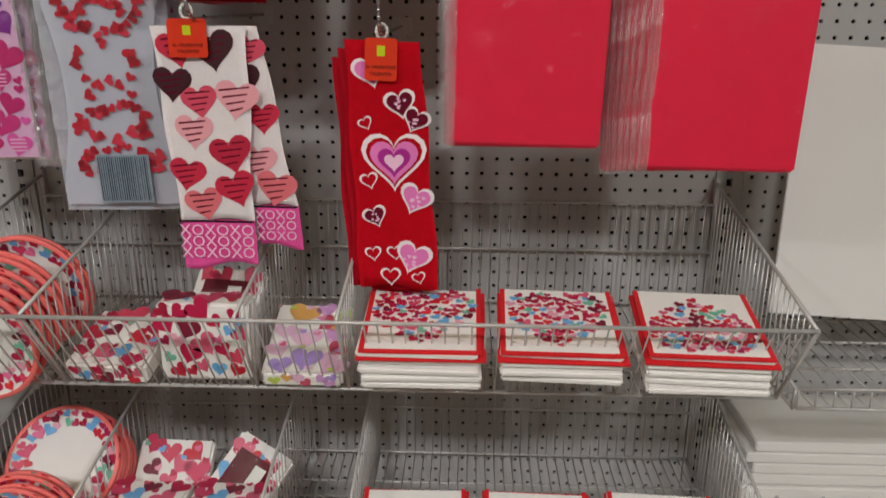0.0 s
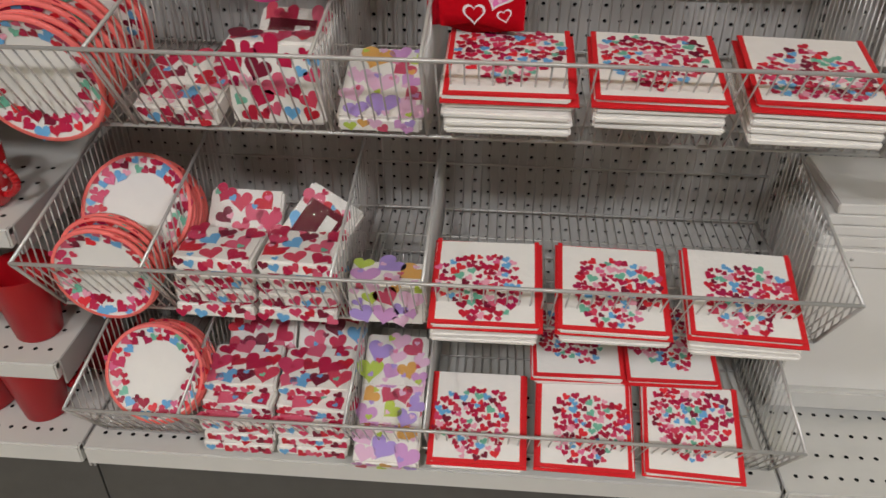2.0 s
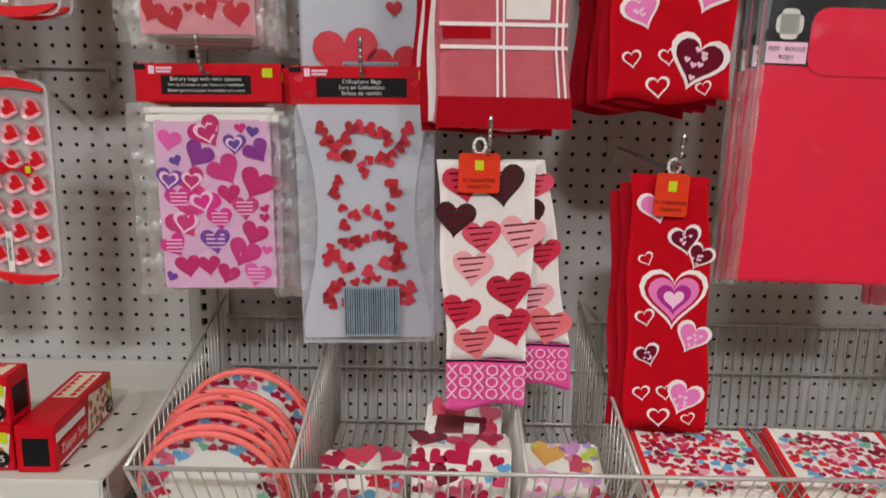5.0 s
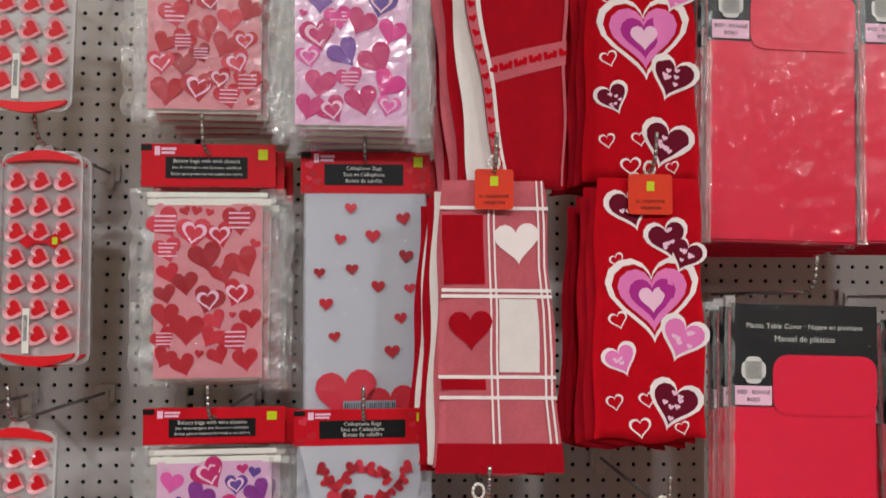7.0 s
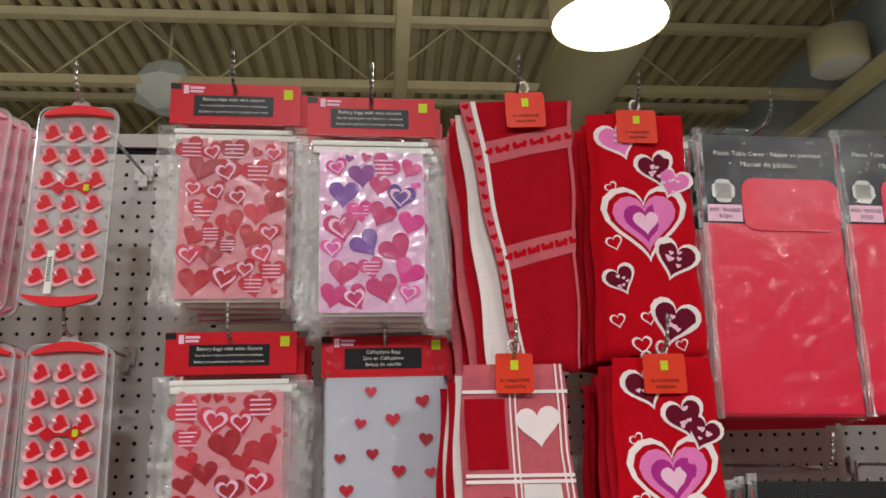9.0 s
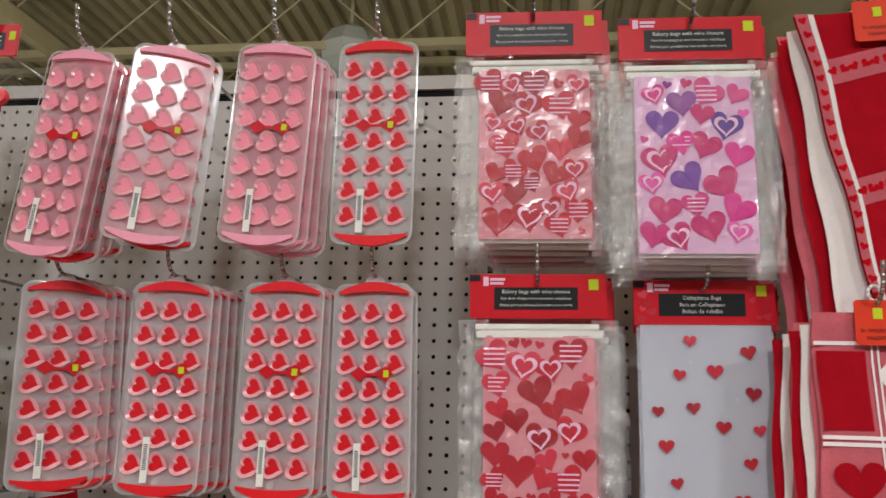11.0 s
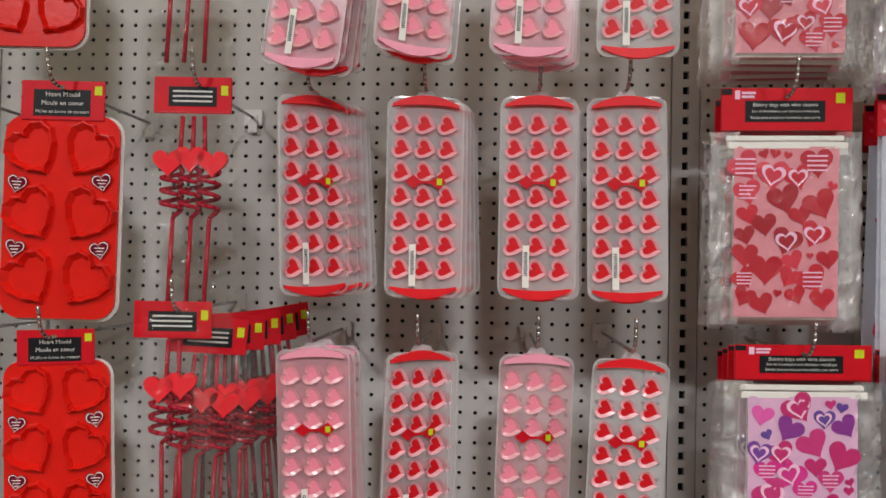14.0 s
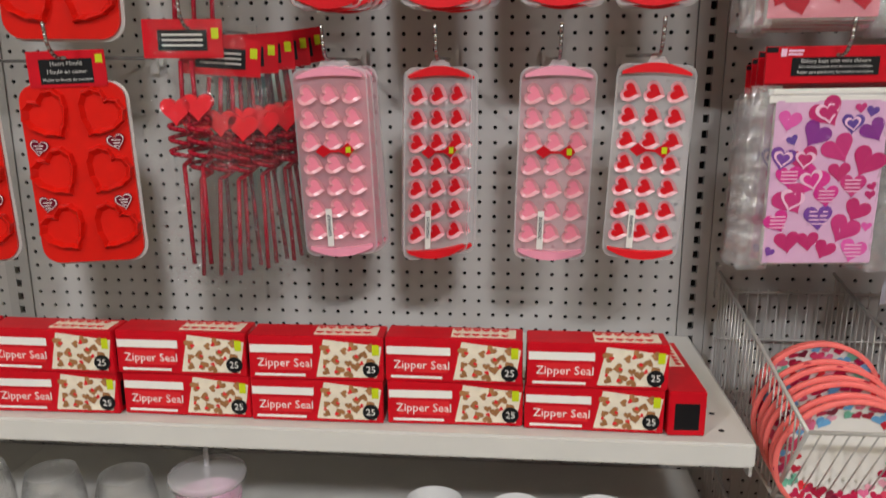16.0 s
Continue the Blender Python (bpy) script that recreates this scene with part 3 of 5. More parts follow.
def tray_labels(t, h=0.30):
    p = Prints(flat, 0.0085)
    p.poly([(-0.030, -0.128), (-0.018, -0.117), (-0.006, -0.126), (0.008, -0.126), (0.022, -0.116), (0.032, -0.127),
            (0.022, -0.139), (0.008, -0.130), (-0.006, -0.130), (-0.018, -0.138)])
    p.done("card_label", M["red"], t, "small red bow-shaped card label")
    p = Prints(flat, 0.0092)
    p.rect(0.018, 0.026, -0.132, -0.122)
    p.done("price_mark", M["yellow"], t)
    p = Prints(flat, 0.009)
    p.rect(-0.022, -0.012, -0.285, -0.222)
    p.done("sticker", M["white"], t, "narrow white barcode sticker")
    p = Prints(flat, 0.0096)
    for i in range(14):
        p.rect(-0.020, -0.0145, -0.232 - 0.0026 * i, -0.2332 - 0.0026 * i)
    p.done("sticker_print", M["barcode"], t)


def tray_front(red):
    t = thing("ice_tray", pose(0, 0, 0), "clear ice cube tray with %s heart cups, hanging on a hook" % ("red" if red else "pink"), "ice tray", "heart ice trays on hooks")
    tray_parts(t, red)
    tray_labels(t)
    v, f = extrude([(-0.02, -0.004), (0.02, -0.004), (0.01, 0.012), (-0.01, 0.012)], -0.003, -0.001)
    obj_from("hang_tab", v, f, M["tray_clear"], t)
    return t


TRAY = {True: tray_front(True), False: tray_front(False)}
first = {True: True, False: True}


def put_tray(red, m):
    if first[red]:
        first[red] = False
        TRAY[red].matrix_basis = m
    else:
        copy_thing(TRAY[red], m)


# x, y, z of the hanging edge, yaw, front colour, count, lean, size
TRAYS = [
    (-0.543, -0.315, 2.039, -8, False, 5, 7, 0.946),
    (-0.411, -0.315, 2.039, 22, False, 2, 4, 0.946),
    (-0.266, -0.315, 2.039, 4, False, 4, 2, 0.946),
    (-0.133, -0.295, 2.049, 0, True, 1, 0, 0.966),
    (-0.576, -0.245, 1.729, 40, True, 5, -2, 0.97),
    (-0.414, -0.245, 1.729, 10, True, 5, 0, 0.97),
    (-0.257, -0.245, 1.73, 4, True, 3, 0, 0.97),
    (-0.137, -0.24, 1.731, -4, True, 2, -1, 0.975),
    (-0.572, -0.22, 1.373, 6, False, 3, -2, 0.951),
    (-0.419, -0.22, 1.373, 32, True, 2, 0, 0.951),
    (-0.253, -0.22, 1.373, 4, False, 1, 1, 0.951),
    (-0.133, -0.285, 1.377, -4, True, 1, 2, 0.896),
]
for x, yt, zt, yaw, red, count, lean, size in TRAYS:
    hook(x, zt + 0.012, -yt + 0.03)
    for k in range(count):
        put_tray(red if k == 0 or not (red is False and x < -0.4 and zt > 1.9) else (k % 2 == 1) == (x > -0.5),
                 pose(x + 0.004 * k * (1 if yaw > 0 else 0.6), yt + 0.021 * k, zt - 0.003 * (k % 2), 3 if zt < 1.45 else 0, lean - k * 0.5,
                      yaw * (1 - 0.28 * k) if k else yaw) @ Matrix.Scale(size, 4))


# ---- bags on cards ----
def crinkled(name, x0, x1, z0, z1, y, material, parent, seed, amp=0.004, nx=16, nz=30, ragged=0.0):
    v, f = [], []
    for j in range(nz + 1):
        for i in range(nx + 1):
            x, z = x0 + (x1 - x0) * i / nx, z0 + (z1 - z0) * j / nz
            q = Vector((x * 55 + seed * 3.1, z * 40, seed))
            ex = ragged * noise.noise(Vector((z * 60, seed, i // (nx // 2 + 1)))) if i in (0, nx) else 0
            v.append((x + ex, y + amp * (noise.noise(q) + 0.6 * noise.noise(q * 2.7)), z))
    w = nx + 1
    for j in range(nz):
        for i in range(nx):
            k = j * w + i
            f.append((k, k + 1, k + w + 1, k + w))
    return obj_from(name, v, f, material, parent)


def header(t, w, h, lines, hearts=False):
    part("header_card", boxbm(-w / 2, w / 2, -0.0025, 0.0025, -h, 0, 0.0006), M["red"], t, "folded red header card")
    p = Prints(flat, 0.0032)
    p.rect(-w * 0.32, w * 0.29, -h * 0.80, -h * 0.30)
    p.done("black_label", M["black"], t)
    if hearts:
        r = random.Random(4)
        p = Prints(flat, 0.003)
        p.scatter(r, lambda x, z: abs(x) > w * 0.33, (-w * 0.47, w * 0.47, -h * 0.92, -h * 0.08), (0.008, 0.014), 300)
        p.done("card_hearts", M["redprint"], t)
    p = Prints(flat, 0.0032)
    p.rect(w * 0.37, w * 0.44, -h * 0.36, -h * 0.12)
    p.done("price_mark", M["yellow"], t)
    p = Prints(flat, 0.0032)
    p.rect(-w * 0.5, -w * 0.42, -h * 0.16, -h * 0.02)
    p.done("corner_mark", M["black"], t)
    p = Prints(flat, 0.0036)
    p.rect(-w * 0.4, -w * 0.36, -h * 0.27, -h * 0.06)
    p.rect(-w * 0.35, -w * 0.24, -h * 0.15, -h * 0.09)
    p.rect(-w * 0.35, -w * 0.25, -h * 0.24, -h * 0.18)
    p.done("script_mark", M["pale_pink"], t)
    for i, s in enumerate(lines):
        size = min(0.0072, w * 0.58 / (0.47 * len(s)))
        text_part("lettering", s, size, -w * 0.015, -0.0037, -h * (0.40 + 0.15 * i), M["grey_ink"], t)


BAKERY = ("Bakery bags with wire closure", "Sacs de boulangerie avec fermeture métallique", "Bolsas para productos horneados con cierre")
CELLO = ("Cellophane Bags", "Sacs en Cellophane", "Bolsas de celofán")


def bakery_bag(m, w, hh, hb, lilac, seed, full=True):
    t = thing("bakery_bag_pack", m, ("lilac" if lilac else "pink and red") + " heart print bakery bags in film under red card",
              "bag pack", "bag packs on hooks")
    header(t, w, hh, BAKERY)
    zt, zb = -hh - 0.004, -hb
    bw = w * 0.40
    part("wire_tie", boxbm(-w * 0.45, w * 0.47, -0.003, 0.001, zt - 0.021, zt - 0.012, 0.0008), M["white"], t, "white wire closure strips")
    part("wire_tie", boxbm(-w * 0.46, w * 0.44, -0.002, 0.002, zt - 0.010, zt - 0.003, 0.0008), M["white"], t)
    part("paper_insert", boxbm(-bw, bw, 0.002, 0.006, zb, zt - 0.014, 0.001), M["napkin"], t)
    crinkled("printed_bag", -bw, bw, zb + 0.004, zt - 0.018, -0.003, M["lilac_film"] if lilac else M["pink_film"], t, seed, 0.0012)
    r = random.Random(seed)
    dep = lambda x, z: -0.003 + 0.0012 * (noise.noise(Vector((x * 55 + seed * 3.1, z * 40, seed))) + 0.6 * noise.noise(Vector((x * 55 + seed * 3.1, z * 40, seed)) * 2.7))
    p = Prints(dep, 0.0010)
    got = p.scatter(r, lambda x, z: True, (-bw + 0.014, bw - 0.014, zb + 0.02, zt - 0.035), (0.030, 0.048), 700, 0.36, 0.6)
    p.scatter(r, lambda x, z: all((x - a) ** 2 + (z - b) ** 2 > (0.5 * q + 0.006) ** 2 for a, b, q in got), (-bw + 0.008, bw - 0.008, zb + 0.012, zt - 0.028), (0.010, 0.017), 600, 0.42)
    p.done("heart_print", M["lilacprint"] if lilac else M["redprint"], t)
    p = Prints(dep, 0.0016)
    for a, b, q in got:
        if r.random() < 0.28:
            p.ring(a, b, q * 0.72, r.uniform(-0.3, 0.3), 0.7)
        elif r.random() < 0.35:
            for i in range(4):
                p.rect(a - q * 0.3, a + q * 0.3, b - q * 0.2 + i * q * 0.14, b - q * 0.15 + i * q * 0.14)
    p.done("heart_outlines", M["pale_pink"], t)
    crinkled("clear_film", -w * 0.49, w * 0.5, zb - 0.012, zt + 0.004, -0.007, M["film"], t, seed + 5, 0.0035)
    crinkled("film_edge", -w * 0.58, -w * 0.36, zb - 0.006, zt + 0.002, -0.001, M["crinkle"], t, seed + 9, 0.006, 10, 40, 0.006)
    crinkled("film_edge", w * 0.38, w * 0.58, zb - 0.01, zt + 0.002, -0.001, M["crinkle"], t, seed + 13, 0.006, 10, 40, 0.006)
    return t


def cello_bag(m, w, hh, hb, pattern, seed):
    t = thing("cellophane_bag_pack", m, "clear cellophane bags with red hearts under a red card", "bag pack", "bag packs on hooks")
    header(t, w, hh, CELLO, True)
    zt, zb = -hh, -hb
    crinkled("cello_back", -w * 0.48, w * 0.48, zb - 0.01, zt, 0.004, M["cello"], t, seed, 0.003)
    crinkled("film", -w * 0.5, w * 0.5, zb - 0.012, zt + 0.003, -0.008, M["film"], t, seed + 3, 0.003)
    hw = w * 0.46
    L = lambda z: 1 - 0.26 * max(0.0, math.sin(math.pi * (z - zt) / (zb - zt) * 1.1)) if pattern == "roses" else 1.0
    v, f = slab(lambda x, z: 0.0, lambda z: -hw * L(z + zt), lambda z: hw * L(z + zt), zt - zb, 0.002, 6, 24)
    obj_from("bag_sheet", [(x, y - 0.003, z + zt) for x, y, z in v], f, M["cello"], t)
    r = random.Random(seed)
    p = Prints(flat, 0.006)
    if pattern == "dots":
        p.scatter(r, lambda x, z: z > zb + 0.13, (-hw * 0.8, hw * 0.8, zb, zt - 0.02), (0.016, 0.022), 200, 1.1, 0.2)
        for a, b, s in ((-0.025, zb + 0.075, 0.085), (0.035, zb + 0.06, 0.07), (0.0, zb + 0.035, 0.05)):
            p.heart(a, b, s, 0.1)
    else:
        for cz, rw, nn in ((0.17, 0.045, 9), (0.36, 0.05, 4), (0.5, 0.03, 3), (0.62, 0.055, 8), (0.8, 0.06, 10)):
            for i in range(nn * 2):
                a = 2 * math.pi * i / (nn * 2)
                p.heart(rw * math.cos(a) * r.uniform(0.7, 1.0), zt - (zt - zb) * cz + 0.026 * math.sin(a) * r.uniform(0.5, 1.1), r.uniform(0.012, 0.022), r.uniform(-3, 3))
        for sx in (-1, 1):
            p.heart(sx * 0.055, zt - 0.03, 0.02, sx)
            p.heart(sx * 0.048, zt - 0.045, 0.016, -sx)
    p.done("heart_print", M["redprint"], t)
    if hb > 0.32:
        p = Prints(flat, 0.0095)
        p.rect(-w * 0.17, w * 0.23, zb + 0.004, zb + 0.072)
        p.done("barcode_sticker", M["silver"], t, "silvery barcode sticker")
        p = Prints(flat, 0.0101)
        x = -w * 0.16
        while x < w * 0.22:
            p.rect(x, x + r.uniform(0.0006, 0.0016), zb + 0.007, zb + 0.069)
            x += 0.003
        p.done("barcode_bar", M["barcode"], t)
    return t


BAGS = [("b", 0.071, -0.272, 2.104, 0.1832, 0.06206, 0.3183, False, 1),
        ("b", 0.267, -0.314, 2.066, 0.1776, 0.05661, 0.3074, True, 2),
        ("b", 0.078, -0.244, 1.747, 0.1761, 0.05768, 0.3157, False, 3),
        ("d", 0.287, -0.236, 1.742, 0.1754, 0.05712, 0.408, 'dots', 4),
        ("b", 0.098, -0.257, 1.4, 0.1803, 0.04662, 0.2922, True, 5),
        ("d", 0.292, -0.27, 1.4, 0.1808, 0.04598, 0.3501, 'roses', 6)]
for kind, x, y, z, w, hh, hb, pat, seed in BAGS:
    hook(x, z - 0.012, -y + 0.035, z > 1.95)
    n = 5 if z > 1.95 else (8 if seed == 5 else 4)
    for k in range(n):
        m = pose(x + 0.006 * (k % 2) + 0.003 * k, y + 0.022 * k + 0.003, z - 0.004 * k, 2, 0.8 * (k % 3 - 1), 3 - 2 * k if z > 1.95 else 2 - 1.5 * k)
        if k == 0:
            base = bakery_bag(m, w, hh, hb, pat, seed) if kind == "b" else cello_bag(m, w, hh, hb, pat, seed)
        else:
            c = copy_thing(base, m)
            for o in list(c.children):
                if o.name.split(".")[0] in ("clear_film", "film", "cello_back"):
                    bpy.data.objects.remove(o)


# ---- towels ----
def orange_tag(t, x, y, z, w=0.048, h=0.05, m=None):
    v, f = extrude(rounded(w, h, 0.004, 3, x, z), y - 0.0015, y)
    o = obj_from("paper_tag", v, f, M["orange"], t, "orange-red paper hang tag")
    p = Prints(lambda a, b: y - 0.0017, 0.0005)
    p.rect(x - 0.005, x + 0.005, z + h * 0.08, z + h * 0.32)
    q = p.done("price_mark", M["yellow"], o)
    text_part("lettering", "St. VALENTINE", 0.0058, x, y - 0.0024, z - h * 0.18, M["black"], o)
    text_part("lettering", "VALENTIN", 0.0058, x, y - 0.0024, z - h * 0.34, M["black"], o)
    w_ = Wires(8)
    pts = [(x + 0.007 * math.cos(a), y + 0.002, z + h * 0.5 + 0.008 + 0.009 * math.sin(a)) for a in [math.pi * 2 * i / 10 for i in range(11)]]
    w_.path(pts, 0.0018)
    w_.done("plastic_loop", M["white"], o, "white plastic hanging loop")


def cloth_depth(seed, amp):
    return lambda x, z: amp * noise.noise(Vector((x * 18 + seed, z * 9, seed * 2.0))) + amp * 0.5 * math.sin(x * 70 + seed + z * 6)


def folded(t, name, w0, w1, h, thick, seed, material, amp=0.0022, dx=0.0, foot=0.004):
    d = cloth_depth(seed, amp)
    wob = lambda z: 0.002 * math.sin(z * 40 + seed)
    L = lambda z: dx * (-z / h) - (w0 + (w1 - w0) * (-z / h)) / 2 + wob(z)
    R = lambda z: dx * (-z / h) + (w0 + (w1 - w0) * (-z / h)) / 2 + wob(z + 1)
    v, f = slab(d, L, R, h, thick)
    v = [(x, y, z - (foot * math.sin(x * 60 + seed) if z < -h * 0.97 else 0)) for x, y, z in v]
    return obj_from(name, v, f, material, t, smooth=True), d, L, R


def red_heart_towel(m, w0, w1, h, seed, dx=0.0):
    t = thing("tea_towel", m, "folded red cotton tea towel with pink and white heart print", "tea towel", "tea towels on hooks")
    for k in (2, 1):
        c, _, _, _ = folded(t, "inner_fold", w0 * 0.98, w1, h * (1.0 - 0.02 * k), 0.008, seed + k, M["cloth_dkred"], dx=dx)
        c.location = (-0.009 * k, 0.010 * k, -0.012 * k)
    c, d, L, R = folded(t, "front_fold", w0, w1, h, 0.009, seed, M["cloth_red"], dx=dx)
    r = random.Random(seed)
    layers = {"white_ink": Prints(d, 0.0008), "pink_ink": Prints(d, 0.0014), "magenta_ink": Prints(d, 0.0019), "cloth": Prints(d, 0.0023), "dot": Prints(d, 0.0027), "dark": Prints(d, 0.0013)}
    cx = dx * 0.5

    def big(x, z, s, turn):
        layers["white_ink"].ring(x, z, s, turn, 0.86)
        layers["pink_ink"].heart(x, z, s * 0.74, turn)
        layers["magenta_ink"].heart(x, z, s * 0.5, turn)
        layers["cloth"].heart(x, z, s * 0.30, turn)

    def spot(x, z, s, turn):
        layers["white_ink"].heart(x, z, s, turn)
        layers["dark" if r.random() < 0.6 else "pink_ink"].heart(x, z, s * 0.8, turn)
        for _ in range(7):
            a, q = r.uniform(0, 6.3), s * r.uniform(0.05, 0.24)
            layers["cloth"].heart(x + q * math.cos(a), z + q * math.sin(a), s * 0.11, turn)

    big(cx + 0.004, -h * 0.47, w0 * 0.92, 0.05)
    for fx, fz, s, a in ((0.18, 0.24, 0.045, 0.25), (-0.18, 0.12, 0.05, 0.3), (0.30, 0.62, 0.05, -0.35), (-0.27, 0.7, 0.036, 0.4), (0.22, 0.87, 0.054, -0.3), (0.38, 0.3, 0.04, -0.4)):
        z = -h * fz
        mid, half = (L(z) + R(z)) / 2, (R(z) - L(z)) / 2 - s * w0 / 0.12 * 0.5
        spot(mid + max(-half, min(half, fx * w0)), z, s * w0 / 0.10, a)
    for fx, fz, s, a in ((-0.3, 0.55, 0.026, 0.3), (-0.02, 0.85, 0.024, 0.2), (-0.33, 0.86, 0.024, 0.2), (-0.1, 0.97, 0.03, 0.1), (0.3, 0.96, 0.02, 0.3), (-0.3, 0.32, 0.02, 0.5)):
        z = -h * min(fz, 0.955)
        mid, half = (L(z) + R(z)) / 2, (R(z) - L(z)) / 2 - s * 0.5
        layers["white_ink"].ring(mid + max(-half, min(half, fx * w0)), z, s, a, 0.78)
    for key, mt, lab in (("white_ink", M["white_ink"], "white_outline"), ("pink_ink", M["pink_ink"], "pink_print"), ("magenta_ink", M["magenta_ink"], "magenta_print"), ("cloth", M["pale_pink"], "inner_heart"), ("dark", M["dot_ink"], "dark_heart")):
        layers[key].done(lab, mt, t)
    orange_tag(t, 0.0, -0.006, -0.022, min(0.062, w0 * 0.42), 0.052)
    return t


def leopard_towel(m, w0, w1, h, seed):
    t = thing("tea_towel", m, "folded white tea towel with red hearts and a pink border", "tea towel", "tea towels on hooks")
    for sgn, (a0, a1, hh, off, dd) in enumerate(((w0 * 0.45, w1 * 0.5, h * 0.93, (0.044, 0.014, 0.0), 0.045), (w0, w1 * 0.86, h, (0, 0, 0), 0.006))):
        c, d, L, R = folded(t, "fold", a0, a1, hh * 0.80, 0.009, seed + sgn, M["cloth_white"], dx=dd * 0.8)
        c.location = off
        d2 = cloth_depth(seed + sgn, 0.0022)
        Lz = lambda z, L=L, hh=hh: L(-hh * 0.80) + dd * 0.2 * (-z / (hh * 0.2)) * 0.5
        Rz = lambda z, R=R, hh=hh: R(-hh * 0.80) + dd * 0.2 * (-z / (hh * 0.2)) * 0.5
        v, f = slab(lambda x, z, d2=d2, hh=hh: d2(x, z - hh * 0.80) - 0.0006, Lz, Rz, hh * 0.2, 0.010, 12, 8)
        v = [(x, y, z - hh * 0.80 + (0.006 * math.sin(x * 55) if z < -hh * 0.17 else 0)) for x, y, z in v]
        b = obj_from("pink_border", v, f, M["cloth_pink"], t, "pink border with pale letters", True)
        b.location = off
        r = random.Random(seed + sgn)
        p = Prints(d, 0.0009)
        inside = lambda x, z, L=L, R=R: L(z) + 0.016 < x < R(z) - 0.016
        got = p.scatter(r, inside, (-0.09, 0.12, -hh * 0.76, -0.02), (0.044, 0.062), 1400, 0.37, 0.4)
        p.scatter(r, lambda x, z: inside(x, z) and all((x - a) ** 2 + (z - b) ** 2 > (0.5 * q + 0.009) ** 2 for a, b, q in got), (-0.09, 0.12, -hh * 0.77, -0.015), (0.013, 0.022), 700, 0.55, 0.4)
        q = p.done("heart_print", M["leopard"], t)
        q.location = off
        p = Prints(d, 0.0014)
        for a, b_, s in got:
            for i in range(4):
                zz = b_ - s * 0.22 + i * s * 0.15
                wdt = s * (0.16 + 0.07 * i)
                p.poly([(a - wdt, zz), (a + wdt * 0.8, zz + s * 0.07), (a + wdt * 0.8, zz + s * 0.10), (a - wdt, zz + s * 0.04)])
        q = p.done("zebra_stripes", M["dot_ink"], t)
        q.location = off
        p = Prints(d, 0.0012)
        for i in range(8):
            a, b_ = L(-hh * 0.79), R(-hh * 0.79)
            p.rect(a + (b_ - a) * i / 8, a + (b_ - a) * (i + 1) / 8, -hh * 0.805, -hh * 0.797, 0.001)
        q = p.done("black_line", M["black"], t)
        q.location = off
        dep = d2
        for row in range(3):
            zz = -hh * (0.84 + 0.05 * row)
            xm = (L(-hh * 0.8) + R(-hh * 0.8)) / 2 + off[0]
            text_part("lettering", "XOXOXO" if sgn else "XOXO", 0.0215 if sgn else 0.018, xm, off[1] - 0.0042, zz, M["pale_pink"], t)
    orange_tag(t, -0.01, -0.006, -0.014, 0.048, 0.046)
    return t


def check_towel(m, w0, w1, h, seed):
    t = thing("tea_towel", m, "folded red and white checked tea towel with woven hearts", "tea towel", "tea towels on hooks")
    for k in (3, 2, 1):
        c, _, _, _ = folded(t, "inner_fold", w0 * 0.9, w1 * 0.96, h * (1.0 - 0.02 * k), 0.008, seed + k, (M["cloth_rose"], M["cloth_white"], M["cloth_dkred"])[k - 1], dx=0.01)
        c.location = (-0.008 * k, 0.010 * k, -0.006 * k)
    c, d, L, R = folded(t, "front_fold", w0, w1, h, 0.009, seed, M["cloth_rose"], dx=0.01)
    red, wh, st = Prints(d, 0.0008), Prints(d, 0.0012), Prints(d, 0.0016)

    def patch(p, fx0, fx1, fz0, fz1):
        n = 6
        for i in range(n):
            for j in range(n):
                za, zb = -h * (fz0 + (fz1 - fz0) * j / n), -h * (fz0 + (fz1 - fz0) * (j + 1) / n)
                xs = [L(z) + (R(z) - L(z)) * (fx0 + (fx1 - fx0) * (i + e) / n) for z, e in ((za, 0), (za, 1), (zb, 1), (zb, 0))]
                p.poly(list(zip(xs, (za, za, zb, zb))))
    for fx0, fx1, fz0, fz1, p in ((0.02, 0.40, 0.12, 0.36, red), (0.52, 0.86, 0.41, 0.66, wh), (0.02, 0.40, 0.68, 0.72, red), (0.0, 1.0, 0.90, 1.0, red)):
        patch(p, fx0, fx1, fz0, fz1)
    for q in (0.44, 0.49, 0.90, 0.95):
        patch(st, q, q + 0.018, 0.0, 0.9)
    for q in (0.09, 0.375, 0.395, 0.67, 0.74):
        patch(st, 0.0, 1.0, q, q + 0.012)
    z = -h * 0.22
    st.heart(0.03, z, 0.058, 0.1)
    z = -h * 0.52
    q = Prints(d, 0.0018)
    q.heart(-0.027, z, 0.056, 0.05)
    red.done("red_check", M["cloth_dkred"], t)
    wh.done("white_check", M["cloth_white"], t)
    st.done("white_stitching", M["white_ink"], t)
    q.done("red_heart", M["cloth_dkred"], t)
    orange_tag(t, 0.0, -0.008, -0.012, 0.048, 0.05)
    return t


